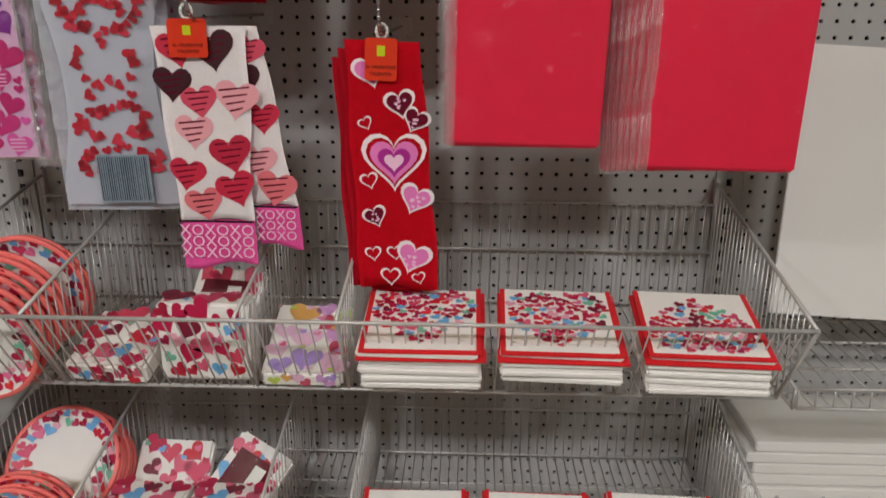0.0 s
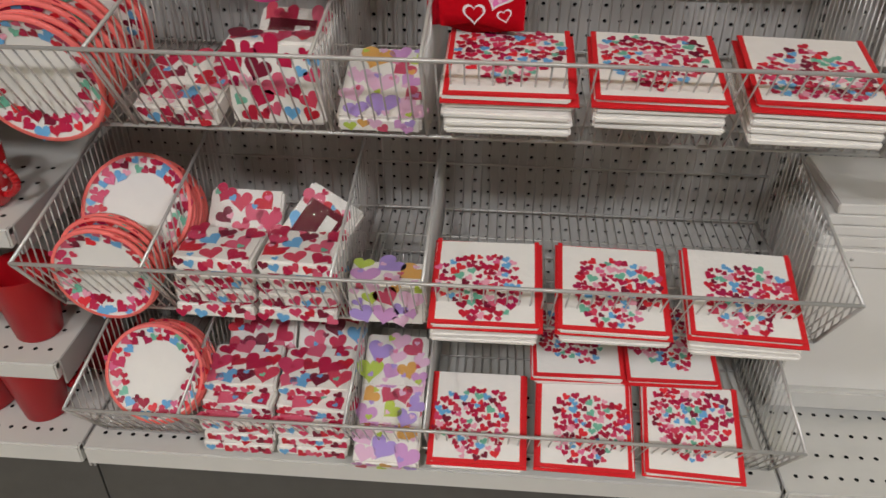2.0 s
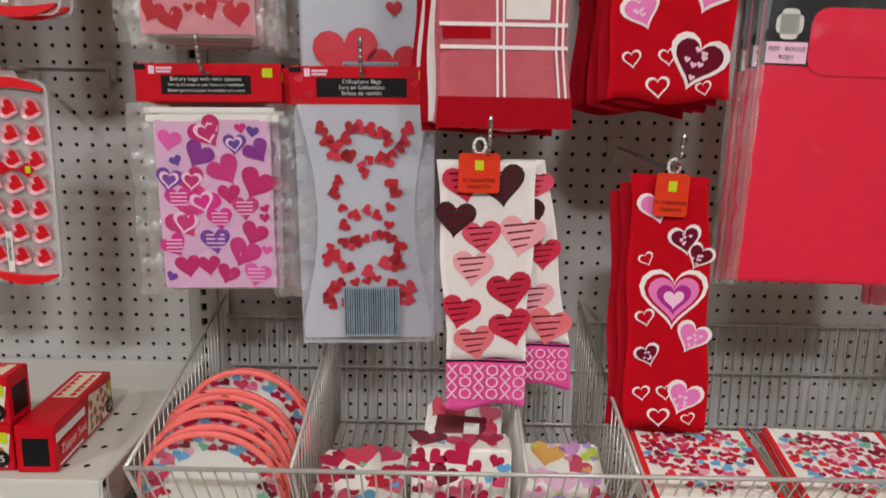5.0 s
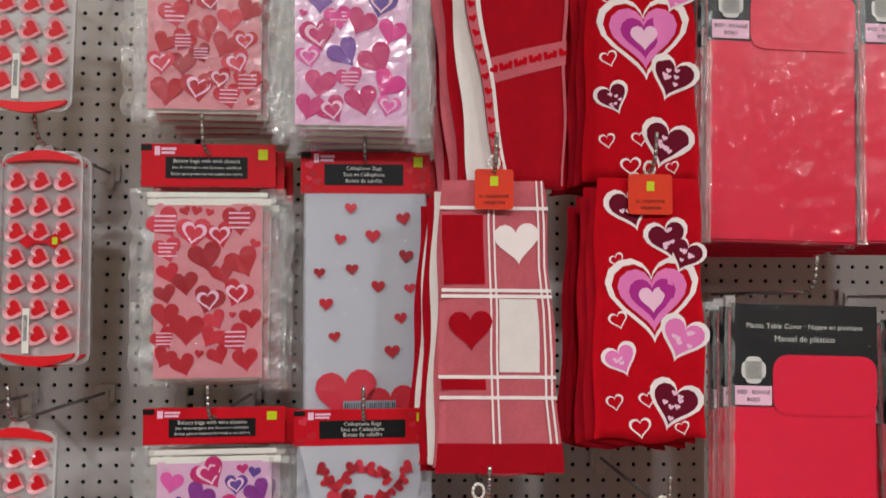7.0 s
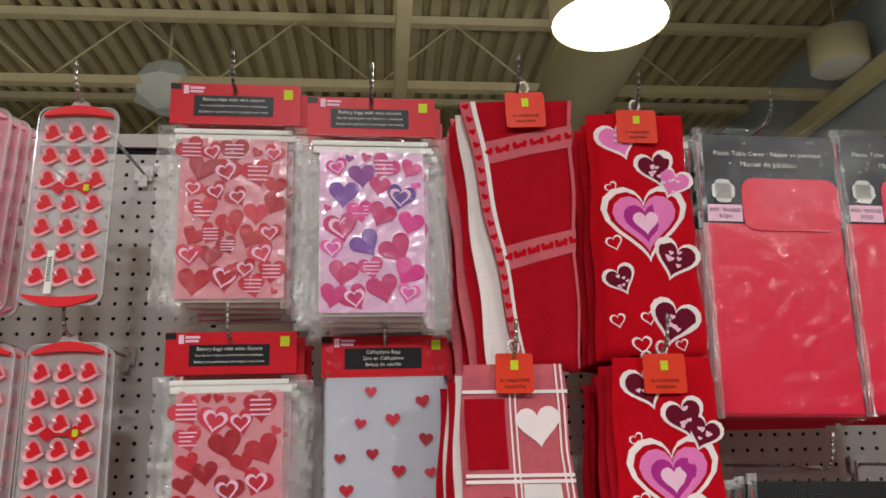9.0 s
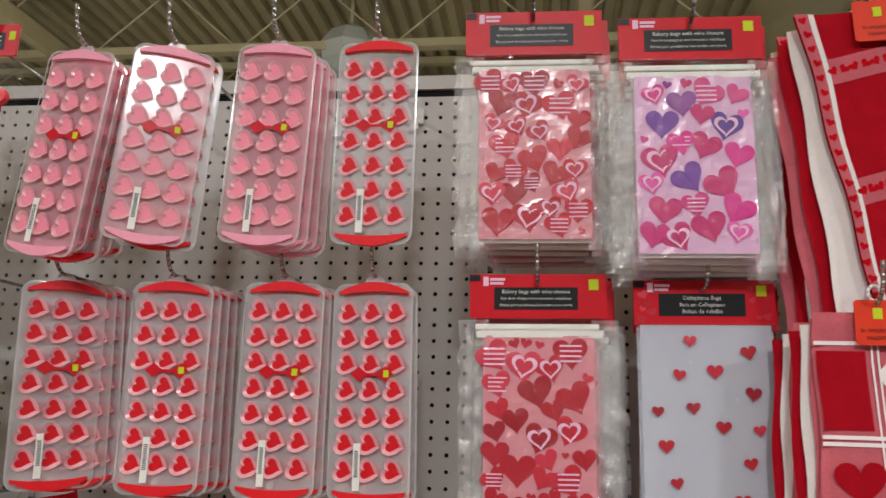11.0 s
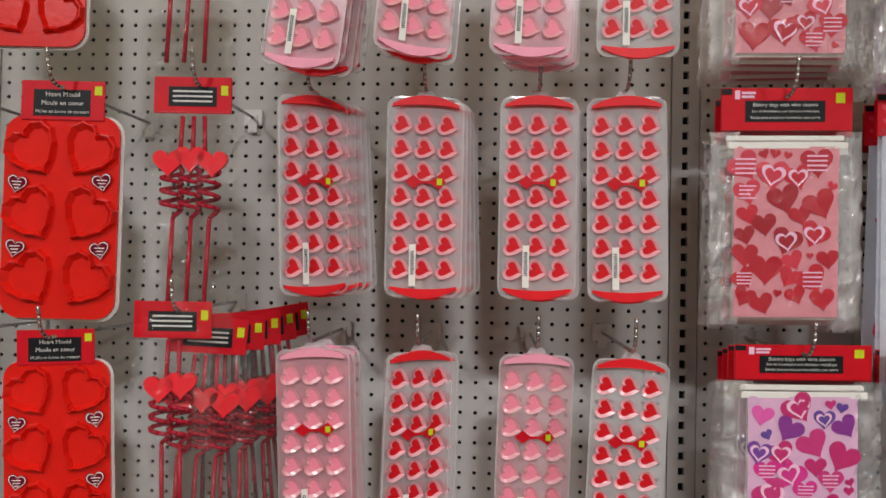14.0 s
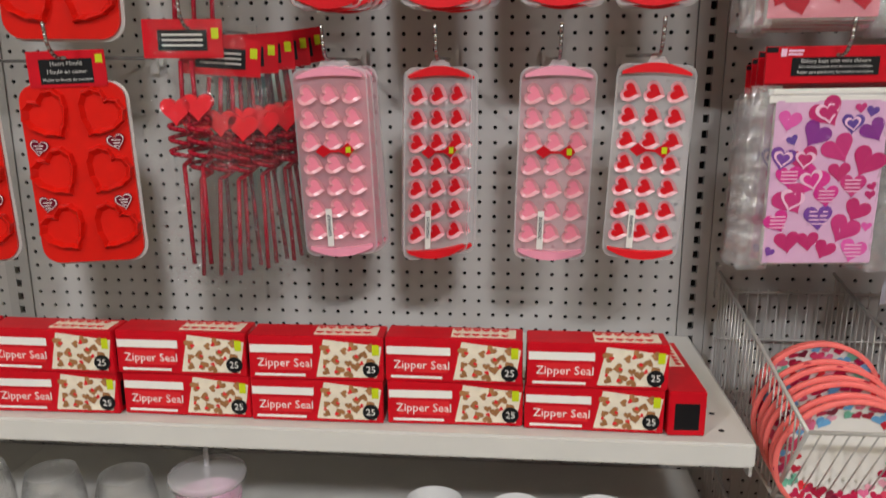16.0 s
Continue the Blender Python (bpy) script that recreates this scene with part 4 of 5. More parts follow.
def woven_towel(m, w0, w1, h, seed):
    t = thing("tea_towel", m, "draped dark red woven tea towel with pale heart ribbons", "tea towel", "tea towels on hooks")
    for k in (3, 2, 1):
        c, _, _, _ = folded(t, "inner_fold", w0 * 0.92, w1 * 1.3, h * (1.0 - 0.02 * k), 0.009, seed + k, (M["cloth_rose"], M["cloth_white"], M["cloth_dkred"])[k % 3], 0.003, dx=0.004)
        c.location = (-0.011 * k, 0.012 * k, -0.012 * k)
    c, d, L, R = folded(t, "front_fold", w0, w1, h, 0.010, seed, M["cloth_dkred"], 0.003, dx=0.018)
    pale, hearts_, wh = Prints(d, 0.0009), Prints(d, 0.0015), Prints(d, 0.0012)
    for fz in (0.17, 0.57):
        for i in range(10):
            a, b = 0.13 + 0.87 * i / 10, 0.13 + 0.87 * (i + 1) / 10
            q = []
            for fx, dz in ((a, 0), (b, 0), (b, 0.085), (a, 0.085)):
                z = -h * (fz - 0.07 * fx + dz)
                q.append((L(z) + (R(z) - L(z)) * fx, z))
            pale.poly(q)
            z = -h * (fz - 0.07 * (a + b) / 2 + 0.043)
            hearts_.heart(L(z) + (R(z) - L(z)) * (a + b) / 2, z, 0.0125, 0.6 * (-1) ** i)
    for j in range(20):
        za, zb = -h * j / 20, -h * (j + 1) / 20
        for p, f0, f1 in ((wh, 0.10, 0.145), (pale, 0.0, 0.10), (pale, 0.955, 0.99)):
            p.poly([(L(z) + (R(z) - L(z)) * fx, z) for z, fx in ((za, f0), (za, f1), (zb, f1), (zb, f0))])
        z = (za + zb) / 2
        hearts_.heart(L(z) + (R(z) - L(z)) * 0.05, z, 0.011, 0.3 * (-1) ** j)
    pale.done("rose_ribbon", M["cloth_rose"], t)
    hearts_.done("ribbon_print", M["cloth_red"], t)
    wh.done("white_stripe", M["cloth_white"], t)
    orange_tag(t, 0.01, -0.01, -0.018, 0.055, 0.052)
    return t


TOWELS = [(woven_towel, 0.469, -0.328, 2.058, (0.1587, 0.08177, 0.3752), 11, -2),
          (red_heart_towel, 0.658, -0.268, 2.068, (0.1433, 0.1584, 0.3631), 12, 0),
          (check_towel, 0.45, -0.333, 1.69, (0.1283, 0.1536, 0.358), 13, 0),
          (red_heart_towel, 0.655, -0.305, 1.701, (0.1364, 0.1459, 0.335), 14, 0),
          (leopard_towel, 0.443, -0.335, 1.295, (0.119, 0.1121, 0.3071), 15, 0),
          (red_heart_towel, 0.666, -0.31, 1.278, (0.09619, 0.1082, 0.3256), 16, 2)]
for fn, x, y, z, dims, seed, roll in TOWELS:
    hook(x, z + 0.008, -y + 0.03, z > 1.95)
    extra = {"dx": 0.03} if seed == 16 else {}
    t0 = fn(pose(x, y, z, 0, roll, 0), *dims, seed, **extra)
    if z > 1.45:
        copy_thing(t0, pose(x - 0.008, y + 0.04, z - 0.008, 0, roll + 1.5, -4))


# ---- table covers ----
def table_cover(m, w, h, seed, packs=4):
    t = thing("table_cover_pack", m, "red plastic table cover in clear pack with black card", "table cover", "table cover packs")
    part("folded_cover", boxbm(-w * 0.485, w * 0.485, 0.0, 0.010, -h + 0.004, -0.012, 0.003), M["cover"], t)
    part("black_card", boxbm(-w * 0.485, w * 0.485, -0.0012, -0.0002, -h * 0.34, -0.006), M["black"], t)
    v, f = extrude(rounded(w * 0.69, h * 0.19, 0.02, 4, w * 0.135, -h * 0.27), -0.0022, -0.0014)
    obj_from("card_window", v, f, M["cover"], t)
    part("colour_label", boxbm(-w * 0.46, -w * 0.22, -0.003, -0.0014, -h * 0.335, -h * 0.275), M["pale_pink"], t)
    p = Prints(flat, 0.0032)
    v0 = []
    p.poly(rounded(w * 0.16, h * 0.055, 0.006, 2, -w * 0.34, -h * 0.225))
    p.poly(rounded(w * 0.11, h * 0.085, 0.006, 2, -w * 0.34, -h * 0.225))
    p.done("table_symbol", M["grey_ink"], t)
    text_part("lettering", "Plastic Table Cover · Nappe en plastique", w * 0.047, 0, -0.0024, -h * 0.085, M["grey_ink"], t)
    text_part("lettering", "Mantel de plástico", w * 0.055, 0, -0.0024, -h * 0.125, M["grey_ink"], t)
    text_part("lettering", "RED · ROUGE", w * 0.036, -w * 0.34, -0.0036, -h * 0.295, M["black"], t)
    text_part("lettering", "ROJO", w * 0.036, -w * 0.34, -0.0036, -h * 0.318, M["black"], t)
    crinkled("clear_pack", -w * 0.5, w * 0.5, -h, 0.004, -0.006, M["film"], t, seed, 0.003, 14, 26)
    crinkled("pack_edge", -w * 0.53, -w * 0.46, -h, 0.004, -0.002, M["crinkle"], t, seed + 2, 0.004, 6, 34, 0.003)
    return t


COVERS = [(0.866, -0.25, 2.05, 0.218, 0.43, 21, 5),
          (1.085, -0.25, 2.05, 0.218, 0.43, 22, 4),
          (0.855, -0.31, 1.545, 0.1978, 0.401, 23, 3),
          (1.09, -0.36, 1.543, 0.1904, 0.417, 24, 8)]
for x, y, z, w, h, seed, n in COVERS:
    hook(x, z + 0.01, -y + 0.03, z > 1.95)
    t0 = table_cover(pose(x, y, z, 0, 1, 0), w, h, seed)
    for k in range(1, n):
        c = copy_thing(t0, pose(x - 0.007 * k, y + 0.018 * k, z - 0.004 * k, 0, 1.2 - 0.4 * k, -1.5 * (k % 2)))
        for o in list(c.children):
            if o.name.split(".")[0] == "clear_pack":
                bpy.data.objects.remove(o)


# ---- moulds ----
def heart_mould(m):
    t = thing("heart_mould", m, "red silicone mould with six scalloped heart cups on card", "baking mould", "heart moulds on hooks")
    w, h = 0.181, 0.318
    v, f = extrude(rounded(w, h, 0.03, 5, 0, -0.055 - h / 2), 0.0, 0.006)
    obj_from("mould_plate", v, f, M["silicone"], t)
    v, f = extrude(rounded(w * 1.03, h * 1.02, 0.032, 5, 0.002, -0.056 - h / 2), 0.007, 0.010)
    obj_from("rim", v, f, M["mug_in"], t, "pale rim edge")
    for i in (-1, 1):
        for j in range(3):
            cx, cz = i * 0.043, -0.055 - 0.056 - j * 0.101
            n = 48
            ring = []
            tilt = 0.55 if i < 0 else -0.55
            for k, (hx, hz) in enumerate(heart(n)):
                sc = 0.084 * (1 + 0.035 * math.cos(k * 2 * math.pi / 3))
                hx, hz = hx * 0.62 + 0.16 * hx / math.hypot(hx, hz), hz * 0.62 + 0.16 * hz / math.hypot(hx, hz)
                ring.append((sc * (math.cos(tilt) * hx - math.sin(tilt) * hz), sc * 1.06 * (math.sin(tilt) * hx + math.cos(tilt) * hz)))
            v = [(cx + x * 1.05, -0.011, cz + z * 1.05) for x, z in ring] + [(cx + x, -0.0112, cz + z) for x, z in ring] + [(cx + x * 0.80, -0.0006, cz + z * 0.80) for x, z in ring]
            v += [(cx + x * 1.12, 0.0005, cz + z * 1.12) for x, z in ring]
            f = []
            for k in range(n):
                q = (k + 1) % n
                f += [(k, q, n + q, n + k), (n + k, n + q, 2 * n + q, 2 * n + k), (3 * n + k, 3 * n + q, q, k)]
            f.append(tuple(range(2 * n, 3 * n)))
            obj_from("heart_cup", v, f, M["silicone"], t)
    part("card", boxbm(-0.066, 0.066, -0.003, 0.0, -0.062, 0.0, 0.0008), M["red"], t, "red hanging card with black label")
    p = Prints(flat, 0.0035)
    p.rect(-0.046, 0.044, -0.056, -0.014)
    p.done("black_label", M["black"], t)
    for i, s in enumerate(("Heart Mould", "Moule en coeur", "Molde en forma de corazón")):
        text_part("lettering", s, 0.0105 if i < 2 else 0.0075, 0, -0.0042, -0.022 - 0.0135 * i, M["grey_ink"], t)
    p = Prints(flat, 0.0036)
    p.rect(0.05, 0.062, -0.022, -0.008)
    p.done("price_mark", M["yellow"], t)
    for sx, sz in ((-1, -0.165), (1, -0.16), (-1, -0.266), (1, -0.266)):
        p = Prints(flat, 0.0046)
        p.heart(sx * 0.067, sz, 0.034, 0.2 * sx)
        o = p.done("heart_sticker", M["dot_ink"], t, "small heart sticker with pale script")
        p = Prints(flat, 0.0052)
        p.ring(sx * 0.067, sz, 0.031, 0.2 * sx, 0.9)
        for q in range(3):
            p.rect(sx * 0.067 - 0.008 + q * 0.002, sx * 0.067 + 0.008 - q * 0.002, sz + 0.004 - q * 0.005, sz + 0.0055 - q * 0.005)
        p.done("sticker_print", M["white_ink"], o)
    return t


MOULDS = [(-0.918, -0.28, 1.744, 3, 0.5, 0.888),
          (-0.92, -0.28, 1.398, 8, -2, 0.889),
          (-0.966, -0.28, 2.09, 4, 0, 0.896),
          (-1.105, -0.28, 1.743, 5, 0, 0.888),
          (-1.112, -0.28, 1.394, 8, -2, 0.889),
          (-1.143, -0.28, 2.085, 4, 0, 0.887)]
M0 = None
for x, y, z, yaw, roll, size in MOULDS:
    hook(x, min(z - 0.01, TOP - 0.035), -y + 0.04)
    m = pose(x, y, z, 0, roll, yaw) @ Matrix.Scale(size, 4)
    if M0 is None:
        M0 = heart_mould(m)
    else:
        copy_thing(M0, m)


# ---- straws ----
def straws(m, seed, n=3):
    t = thing("straw_pack", m, "red curly drinking straws with hearts in a crinkled clear bag", "straw pack", "straw packs on hooks")
    r = random.Random(seed)
    part("header_card", boxbm(-0.055, 0.055, -0.003, 0.0, -0.052, 0, 0.0008), M["red"], t, "red header card with black label")
    p = Prints(flat, 0.0036)
    p.rect(-0.034, 0.034, -0.042, -0.014)
    p.done("black_label", M["black"], t)
    p = Prints(flat, 0.0042)
    for i in range(3):
        p.rect(-0.028, 0.028, -0.022 - 0.007 * i, -0.0195 - 0.007 * i)
    p.done("label_line", M["grey_ink"], t)
    p = Prints(flat, 0.0036)
    p.rect(0.04, 0.05, -0.026, -0.012)
    p.done("price_mark", M["yellow"], t)
    for k in range(n):
        x = (k - (n - 1) / 2) * 0.026
        w = Wires(7)
        pts = [(x * 0.6, 0.004, -0.055), (x * 0.7, 0.002, -0.125)]
        for i in range(25):
            a = 2 * math.pi * i / 8
            pts.append((x + 0.015 * math.cos(a), -0.004 + 0.009 * math.sin(a), -0.135 - 0.0022 * i))
        pts += [(x, 0.002, -0.2), (x * 0.9 + r.uniform(-0.01, 0.01), 0.004, -0.345)]
        w.path(pts, 0.0033)
        s = w.done("straw", M["straw"], t)
        hp = [(x * 1.2 + 0.044 * a, -0.125 + 0.044 * b + 0.006 * (k % 2)) for a, b in HEART]
        v, f = extrude(hp, -0.010, 0.0)
        obj_from("straw_heart", v, f, M["straw_heart"], s)
    crinkled("clear_bag", -0.062, 0.062, -0.365, -0.05, -0.013, M["film"], t, seed, 0.007, 14, 34, 0.005)
    crinkled("bag_back", -0.064, 0.062, -0.365, -0.05, 0.010, M["film"], t, seed + 4, 0.006, 14, 34, 0.005)
    return t


for x, y, z, seed, n, yaw in ((-0.754, -0.25, 2.124, 31, 3, 2), (-0.745, -0.25, 1.757, 32, 3, 4), (-0.766, -0.25, 1.439, 33, 2, 4)):
    hook(x + 0.01, min(z - 0.012, TOP - 0.04), -y + 0.03)
    straws(pose(x, y, z, 0, 0, yaw), seed, n)
SB = straws(pose(-0.724, -0.22, 1.415, 0, 4, 20), 34, 3)
for k in range(1, 5):
    copy_thing(SB, pose(-0.724 + 0.018 * k, -0.22 + 0.022 * k, 1.415 + 0.003 * k, 0, 4 - 3 * k, 20 + 6 * k))


# ---- zipper seal boxes ----
def zip_box(m, flip=False):
    t = thing("zipper_bag_box", m, "red printed carton of zipper seal bags with biscuit picture", "carton", "cartons on the shelf")
    w, d, h = 0.177, 0.047, 0.060
    part("carton", boxbm(-w / 2, w / 2, 0, d, 0, h, 0.0012), M["red"], t)
    p = Prints(flat, 0.0006)
    p.poly([(w * 0.0, h * 0.08), (w * 0.45, h * 0.08), (w * 0.49, h * 0.8), (w * 0.06, h * 0.94)])
    p.done("picture_panel", M["cream"], t, "photo panel of heart biscuits")
    r = random.Random(7)
    p = Prints(flat, 0.0012)
    p.scatter(r, lambda x, z: True, (w * 0.06, w * 0.40, h * 0.16, h * 0.8), (0.010, 0.017), 120, 0.42, 3)
    o = p.done("biscuit_print", M["brown"], t)
    p = Prints(flat, 0.0017)
    p.scatter(r, lambda x, z: True, (w * 0.06, w * 0.40, h * 0.16, h * 0.8), (0.005, 0.008), 40, 0.9, 3)
    p.done("icing_print", M["edge_red"], t)
    p = Prints(flat, 0.0008)
    p.rect(-w * 0.49, -w * 0.02, h * 0.62, h * 0.80)
    p.rect(-w * 0.46, -w * 0.08, h * 0.08, h * 0.14)
    p.done("white_band", M["white"], t)
    p = Prints(flat, 0.0012)
    p.rect(-w * 0.42, -w * 0.04, h * 0.22, h * 0.56)
    p.done("name_panel", M["edge_red"], t)
    text_part("lettering", "Zipper Seal", 0.016, -w * 0.23, -0.0018, h * 0.39, M["white"], t)
    v, f = extrude([(w * 0.41 + 0.011 * math.cos(a * 0.3927), h * 0.27 + 0.011 * math.sin(a * 0.3927)) for a in range(16)], -0.002, -0.0008)
    obj_from("count_badge", v, f, M["black"], t)
    text_part("lettering", "25", 0.013, w * 0.41, -0.0026, h * 0.27, M["white"], t)
    p = Prints(flat, 0.0018)
    p.rect(w * 0.42, w * 0.47, h * 0.6, h * 0.84)
    p.done("price_mark", M["yellow"], t)
    bm = boxbm(-w * 0.02, w * 0.45, 0.008, d - 0.008, h, h + 0.0006)
    part("top_picture", bm, M["cream"], t)
    p = [(w * (0.02 + 0.07 * (i % 6)), 0.014 + 0.018 * (i // 6)) for i in range(12)]
    v, f = [], []
    for x, y in p:
        k = len(v)
        v += [(x + 0.011 * a, y + 0.011 * b, h + 0.0012) for a, b in HEART]
        f.append(tuple(range(k, k + len(HEART))))
    obj_from("top_heart", v, f, M["edge_red"], t)["kind"] = "stuff"
    for s in (-1, 1):
        part("end_label", boxbm(s * w / 2 - 0.0006, s * w / 2 + 0.0006, 0.008, d - 0.008, 0.008, h - 0.016), M["black"], t)
    return t


ZB = None
for k in range(7):
    x = -0.205 - 0.181 * k
    for j in range(2):
        m = pose(x + 0.002 * ((k + j) % 2), -0.383 + 0.004 * (k % 2) - 0.003 * j, 0.9165 + 0.0605 * j, 0, 0, 1.0 * ((k * 2 + j) % 3 - 1))
        if ZB is None:
            ZB = zip_box(m)
        else:
            copy_thing(ZB, m)
copy_thing(ZB, pose(-0.068, -0.298, 0.9165, 0, 0, 92))


# ---- mugs, cups, glasses ----
def mug(m):
    t = thing("mug", m, "red glazed mug with white inside and pale heart bands", "mug", "mugs on the shelf")
    v, f = lathe([(0.03, 0), (0.036, 0.004), (0.042, 0.03), (0.0435, 0.09), (0.0425, 0.092)], 32)
    obj_from("body", v, f, M["mug_red"], t, smooth=True)
    v, f = lathe([(0.0425, 0.0921), (0.041, 0.088), (0.039, 0.02), (0.02, 0.008), (0.0001, 0.007)], 32)
    obj_from("inside", v, f[:-1], M["mug_in"], t, "white glazed inside", True)
    w = Wires(10)
    pts = [(0.041 + 0.03 * math.sin(math.pi * i / 12) ** 0.7, 0, 0.02 + 0.055 * i / 12) for i in range(13)]
    w.path(pts, 0.006)
    w.done("handle", M["mug_red"], t)
    v, f = [], []
    for row in range(3):
        for i in range(12):
            a0 = 2 * math.pi * i / 12 + row * 0.2
            k = len(v)
            zc, s = 0.03 + 0.018 * row, 0.011
            for a, b in HEART:
                an, rr = a0 + a * s / 0.042, 0.0442 - 0.0004 * (2 - row)
                v.append((rr * math.cos(an), rr * math.sin(an), zc + b * s * 0.8))
            f.append(tuple(range(k, k + len(HEART))))
    obj_from("heart_band", v, f, M["white_ink"], t)
    return t


MG = mug(pose(-0.056, -0.315, 0.662, 0, 0, -15))
for x, y in ((-0.176, -0.305), (-0.298, -0.31), (-0.42, -0.30)):
    copy_thing(MG, pose(x, y, 0.662, 0, 0, -15 + 30 * (x + 0.2)))


def plastic_cup(m):
    t = thing("plastic_cup", m, "plain dark red plastic cup with a handle on a white shelf", "cup", "red cups on shelves")
    v, f = lathe([(0.036, 0), (0.038, 0.002), (0.054, 0.128), (0.055, 0.13), (0.0535, 0.13), (0.037, 0.006), (0.0001, 0.005)], 36)
    obj_from("body", v, f, M["cup_plastic"], t, smooth=True)
    w = Wires(10)
    w.path([(0.046 + 0.032 * math.sin(math.pi * i / 12) ** 0.8, 0, 0.035 + 0.075 * i / 12) for i in range(13)], 0.006)
    w.done("handle", M["cup_plastic"], t)
    return t


PC = plastic_cup(pose(-0.055, -0.305, 0.4035, 0, 0, 40))
for x, y, z in ((-0.185, -0.292, 0.4035), (-0.308, -0.292, 0.4035), (-0.105, -0.295, 0.2015), (-0.215, -0.28, 0.2015), (-0.32, -0.29, 0.2015), (-0.055, -0.15, 0.2015), (-0.17, -0.15, 0.2015)):
    copy_thing(PC, pose(x, y, z, 0, 0, 35))


def goblet(m):
    t = thing("stemless_glass", m, "clear stemless glass with a red heart motif", "glass", "glasses on the shelf")
    v, f = lathe([(0.026, 0), (0.036, 0.012), (0.047, 0.05), (0.045, 0.09), (0.036, 0.13), (0.035, 0.13), (0.044, 0.09), (0.0455, 0.05), (0.034, 0.014), (0.0001, 0.008)], 32)
    obj_from("bowl", v, f, M["glass"], t, smooth=True)
    v, f = [], []
    for a, b in HEART:
        an = -math.pi / 2 + a * 0.042 / 0.047
        v.append((0.048 * math.cos(an), 0.048 * math.sin(an), 0.06 + b * 0.042))
    obj_from("heart_motif", v, [tuple(range(len(HEART)))], M["edge_red"], t)
    return t


GB = goblet(pose(-0.99, -0.325, 0.662))
copy_thing(GB, pose(-0.877, -0.325, 0.662))
copy_thing(GB, pose(-1.104, -0.325, 0.662))


def tumbler(m):
    t = thing("straw_tumbler", m, "clear lidded tumbler with a straw and pink motif", "tumbler")
    v, f = lathe([(0.036, 0), (0.05, 0.13)], 32)
    obj_from("cup", v, f, M["glass"], t, smooth=True)
    v, f = lathe([(0.0, 0.148), (0.03, 0.146), (0.053, 0.138), (0.056, 0.136), (0.056, 0.126), (0.052, 0.126)], 32)
    obj_from("lid", v, f, M["tray_clear"], t, smooth=True)
    w = Wires(8)
    w.rod((0, 0, 0.02), (0, 0, 0.2), 0.004)
    w.done("straw", M["tray_clear"], t)
    v, f = lathe([(0.0455, 0.085), (0.0525, 0.125)], 32)
    v, f = lathe([(0.043, 0.06), (0.0475, 0.1)], 32)
    obj_from("print_band", v, f[:-1], M["pale_pink"], t, smooth=True)
    return t


tumbler(pose(-0.752, -0.32, 0.662))


# ---- napkins, plates, packs in the baskets ----
def cluster(p, cx, cz, size, seed, turn=0.0, lift=0.0):
    """A heart made of many small hearts."""
    r = random.Random(seed)
    c, s = math.cos(turn), math.sin(turn)

    def inside(x, z):
        u, v = (c * (x - cx) + s * (z - cz)) / size, (-s * (x - cx) + c * (z - cz)) / size
        u, v = u * 2.25, v * 2.25 + 0.05
        return (u * u + v * v - 1) ** 3 - u * u * v ** 3 < 0
    p.scatter(r, inside, (cx - size * 0.55, cx + size * 0.55, cz - size * 0.55, cz + size * 0.55), (size * 0.075, size * 0.135), 2600, 0.34, 0.9, lift)


def napkins(m, w, d, n, seed, turn, label="stack of white paper napkins with a red edge and heart print"):
    """Stack of folded napkins; local x across, z up, the print lies on top facing up."""
    t = thing("napkin_pack", m, label, "napkins", "napkin packs in baskets")
    r = random.Random(seed)
    z = 0.0
    for k in range(n):
        th = 0.010
        o = part("napkin", boxbm(-w / 2, w / 2, -d / 2, d / 2, z, z + th, 0.003), M["napkin"], t)
        o.matrix_basis = pose(r.uniform(-0.003, 0.003), r.uniform(-0.003, 0.003), 0, 0, 0, r.uniform(-1.5, 1.5))
        e = (k == n - 1) and part("red_border", boxbm(-w / 2 - 0.004, w / 2 + 0.006, -d / 2 - 0.003, d / 2 + 0.004, z - 0.0016, z + 0.001), M["edge_red"], t)
        z += th + 0.0018
    p = Prints(flat, 0.0)
    cluster(p, 0, 0, w * 0.86, seed, turn)
    o = p.done("heart_print", M["multi"], t)
    o.matrix_basis = pose(0, 0, z - 0.0006, -90, 0, 0)
    for a in ((-w / 2 - 0.0005, -w / 2 + 0.006, -d / 2, d / 2), (w / 2 - 0.006, w / 2 + 0.0005, -d / 2, d / 2), (-w / 2 + 0.006, w / 2 - 0.006, -d / 2 - 0.0005, -d / 2 + 0.006)):
        part("red_edge", boxbm(a[0], a[1], a[2], a[3], z - 0.004, z - 0.0012), M["edge_red"], t)
    return t


NAP = [((0.72, 0.898, 1.082), -0.358, 0.928, -9, 5, 0.0, 0.975), ((0.704, 0.884, 1.068), -0.365, 0.598, -14, 4, 2.4, 0.66), ((0.70, 0.875, 1.05), -0.358, 0.312, -20, 3, 2.4, 0.355)]
for xs, y, ztop, tilt, n, turn, _ in NAP:
    for i, x in enumerate(xs):
        nn = n - (1 if i == 1 else 0)
        hgt = nn * 0.0118
        tt = (turn if i == 0 else (-turn if i == 1 else (-turn if ztop > 0.5 else 0)))
        m = pose(x, y, ztop, -tilt, 0, (0, -1.5, -3)[i]) @ pose(0, 0, -hgt)
        napkins(m, 0.152, 0.16, nn, 50 + i + int(ztop * 100), tt + (math.pi if ztop > 0.9 and i == 2 else 0))
for x in (0.865, 1.022):
    napkins(pose(x, -0.215, 0.355, 14, 0, 1), 0.152, 0.16, 2, int(x * 100), 0.4)


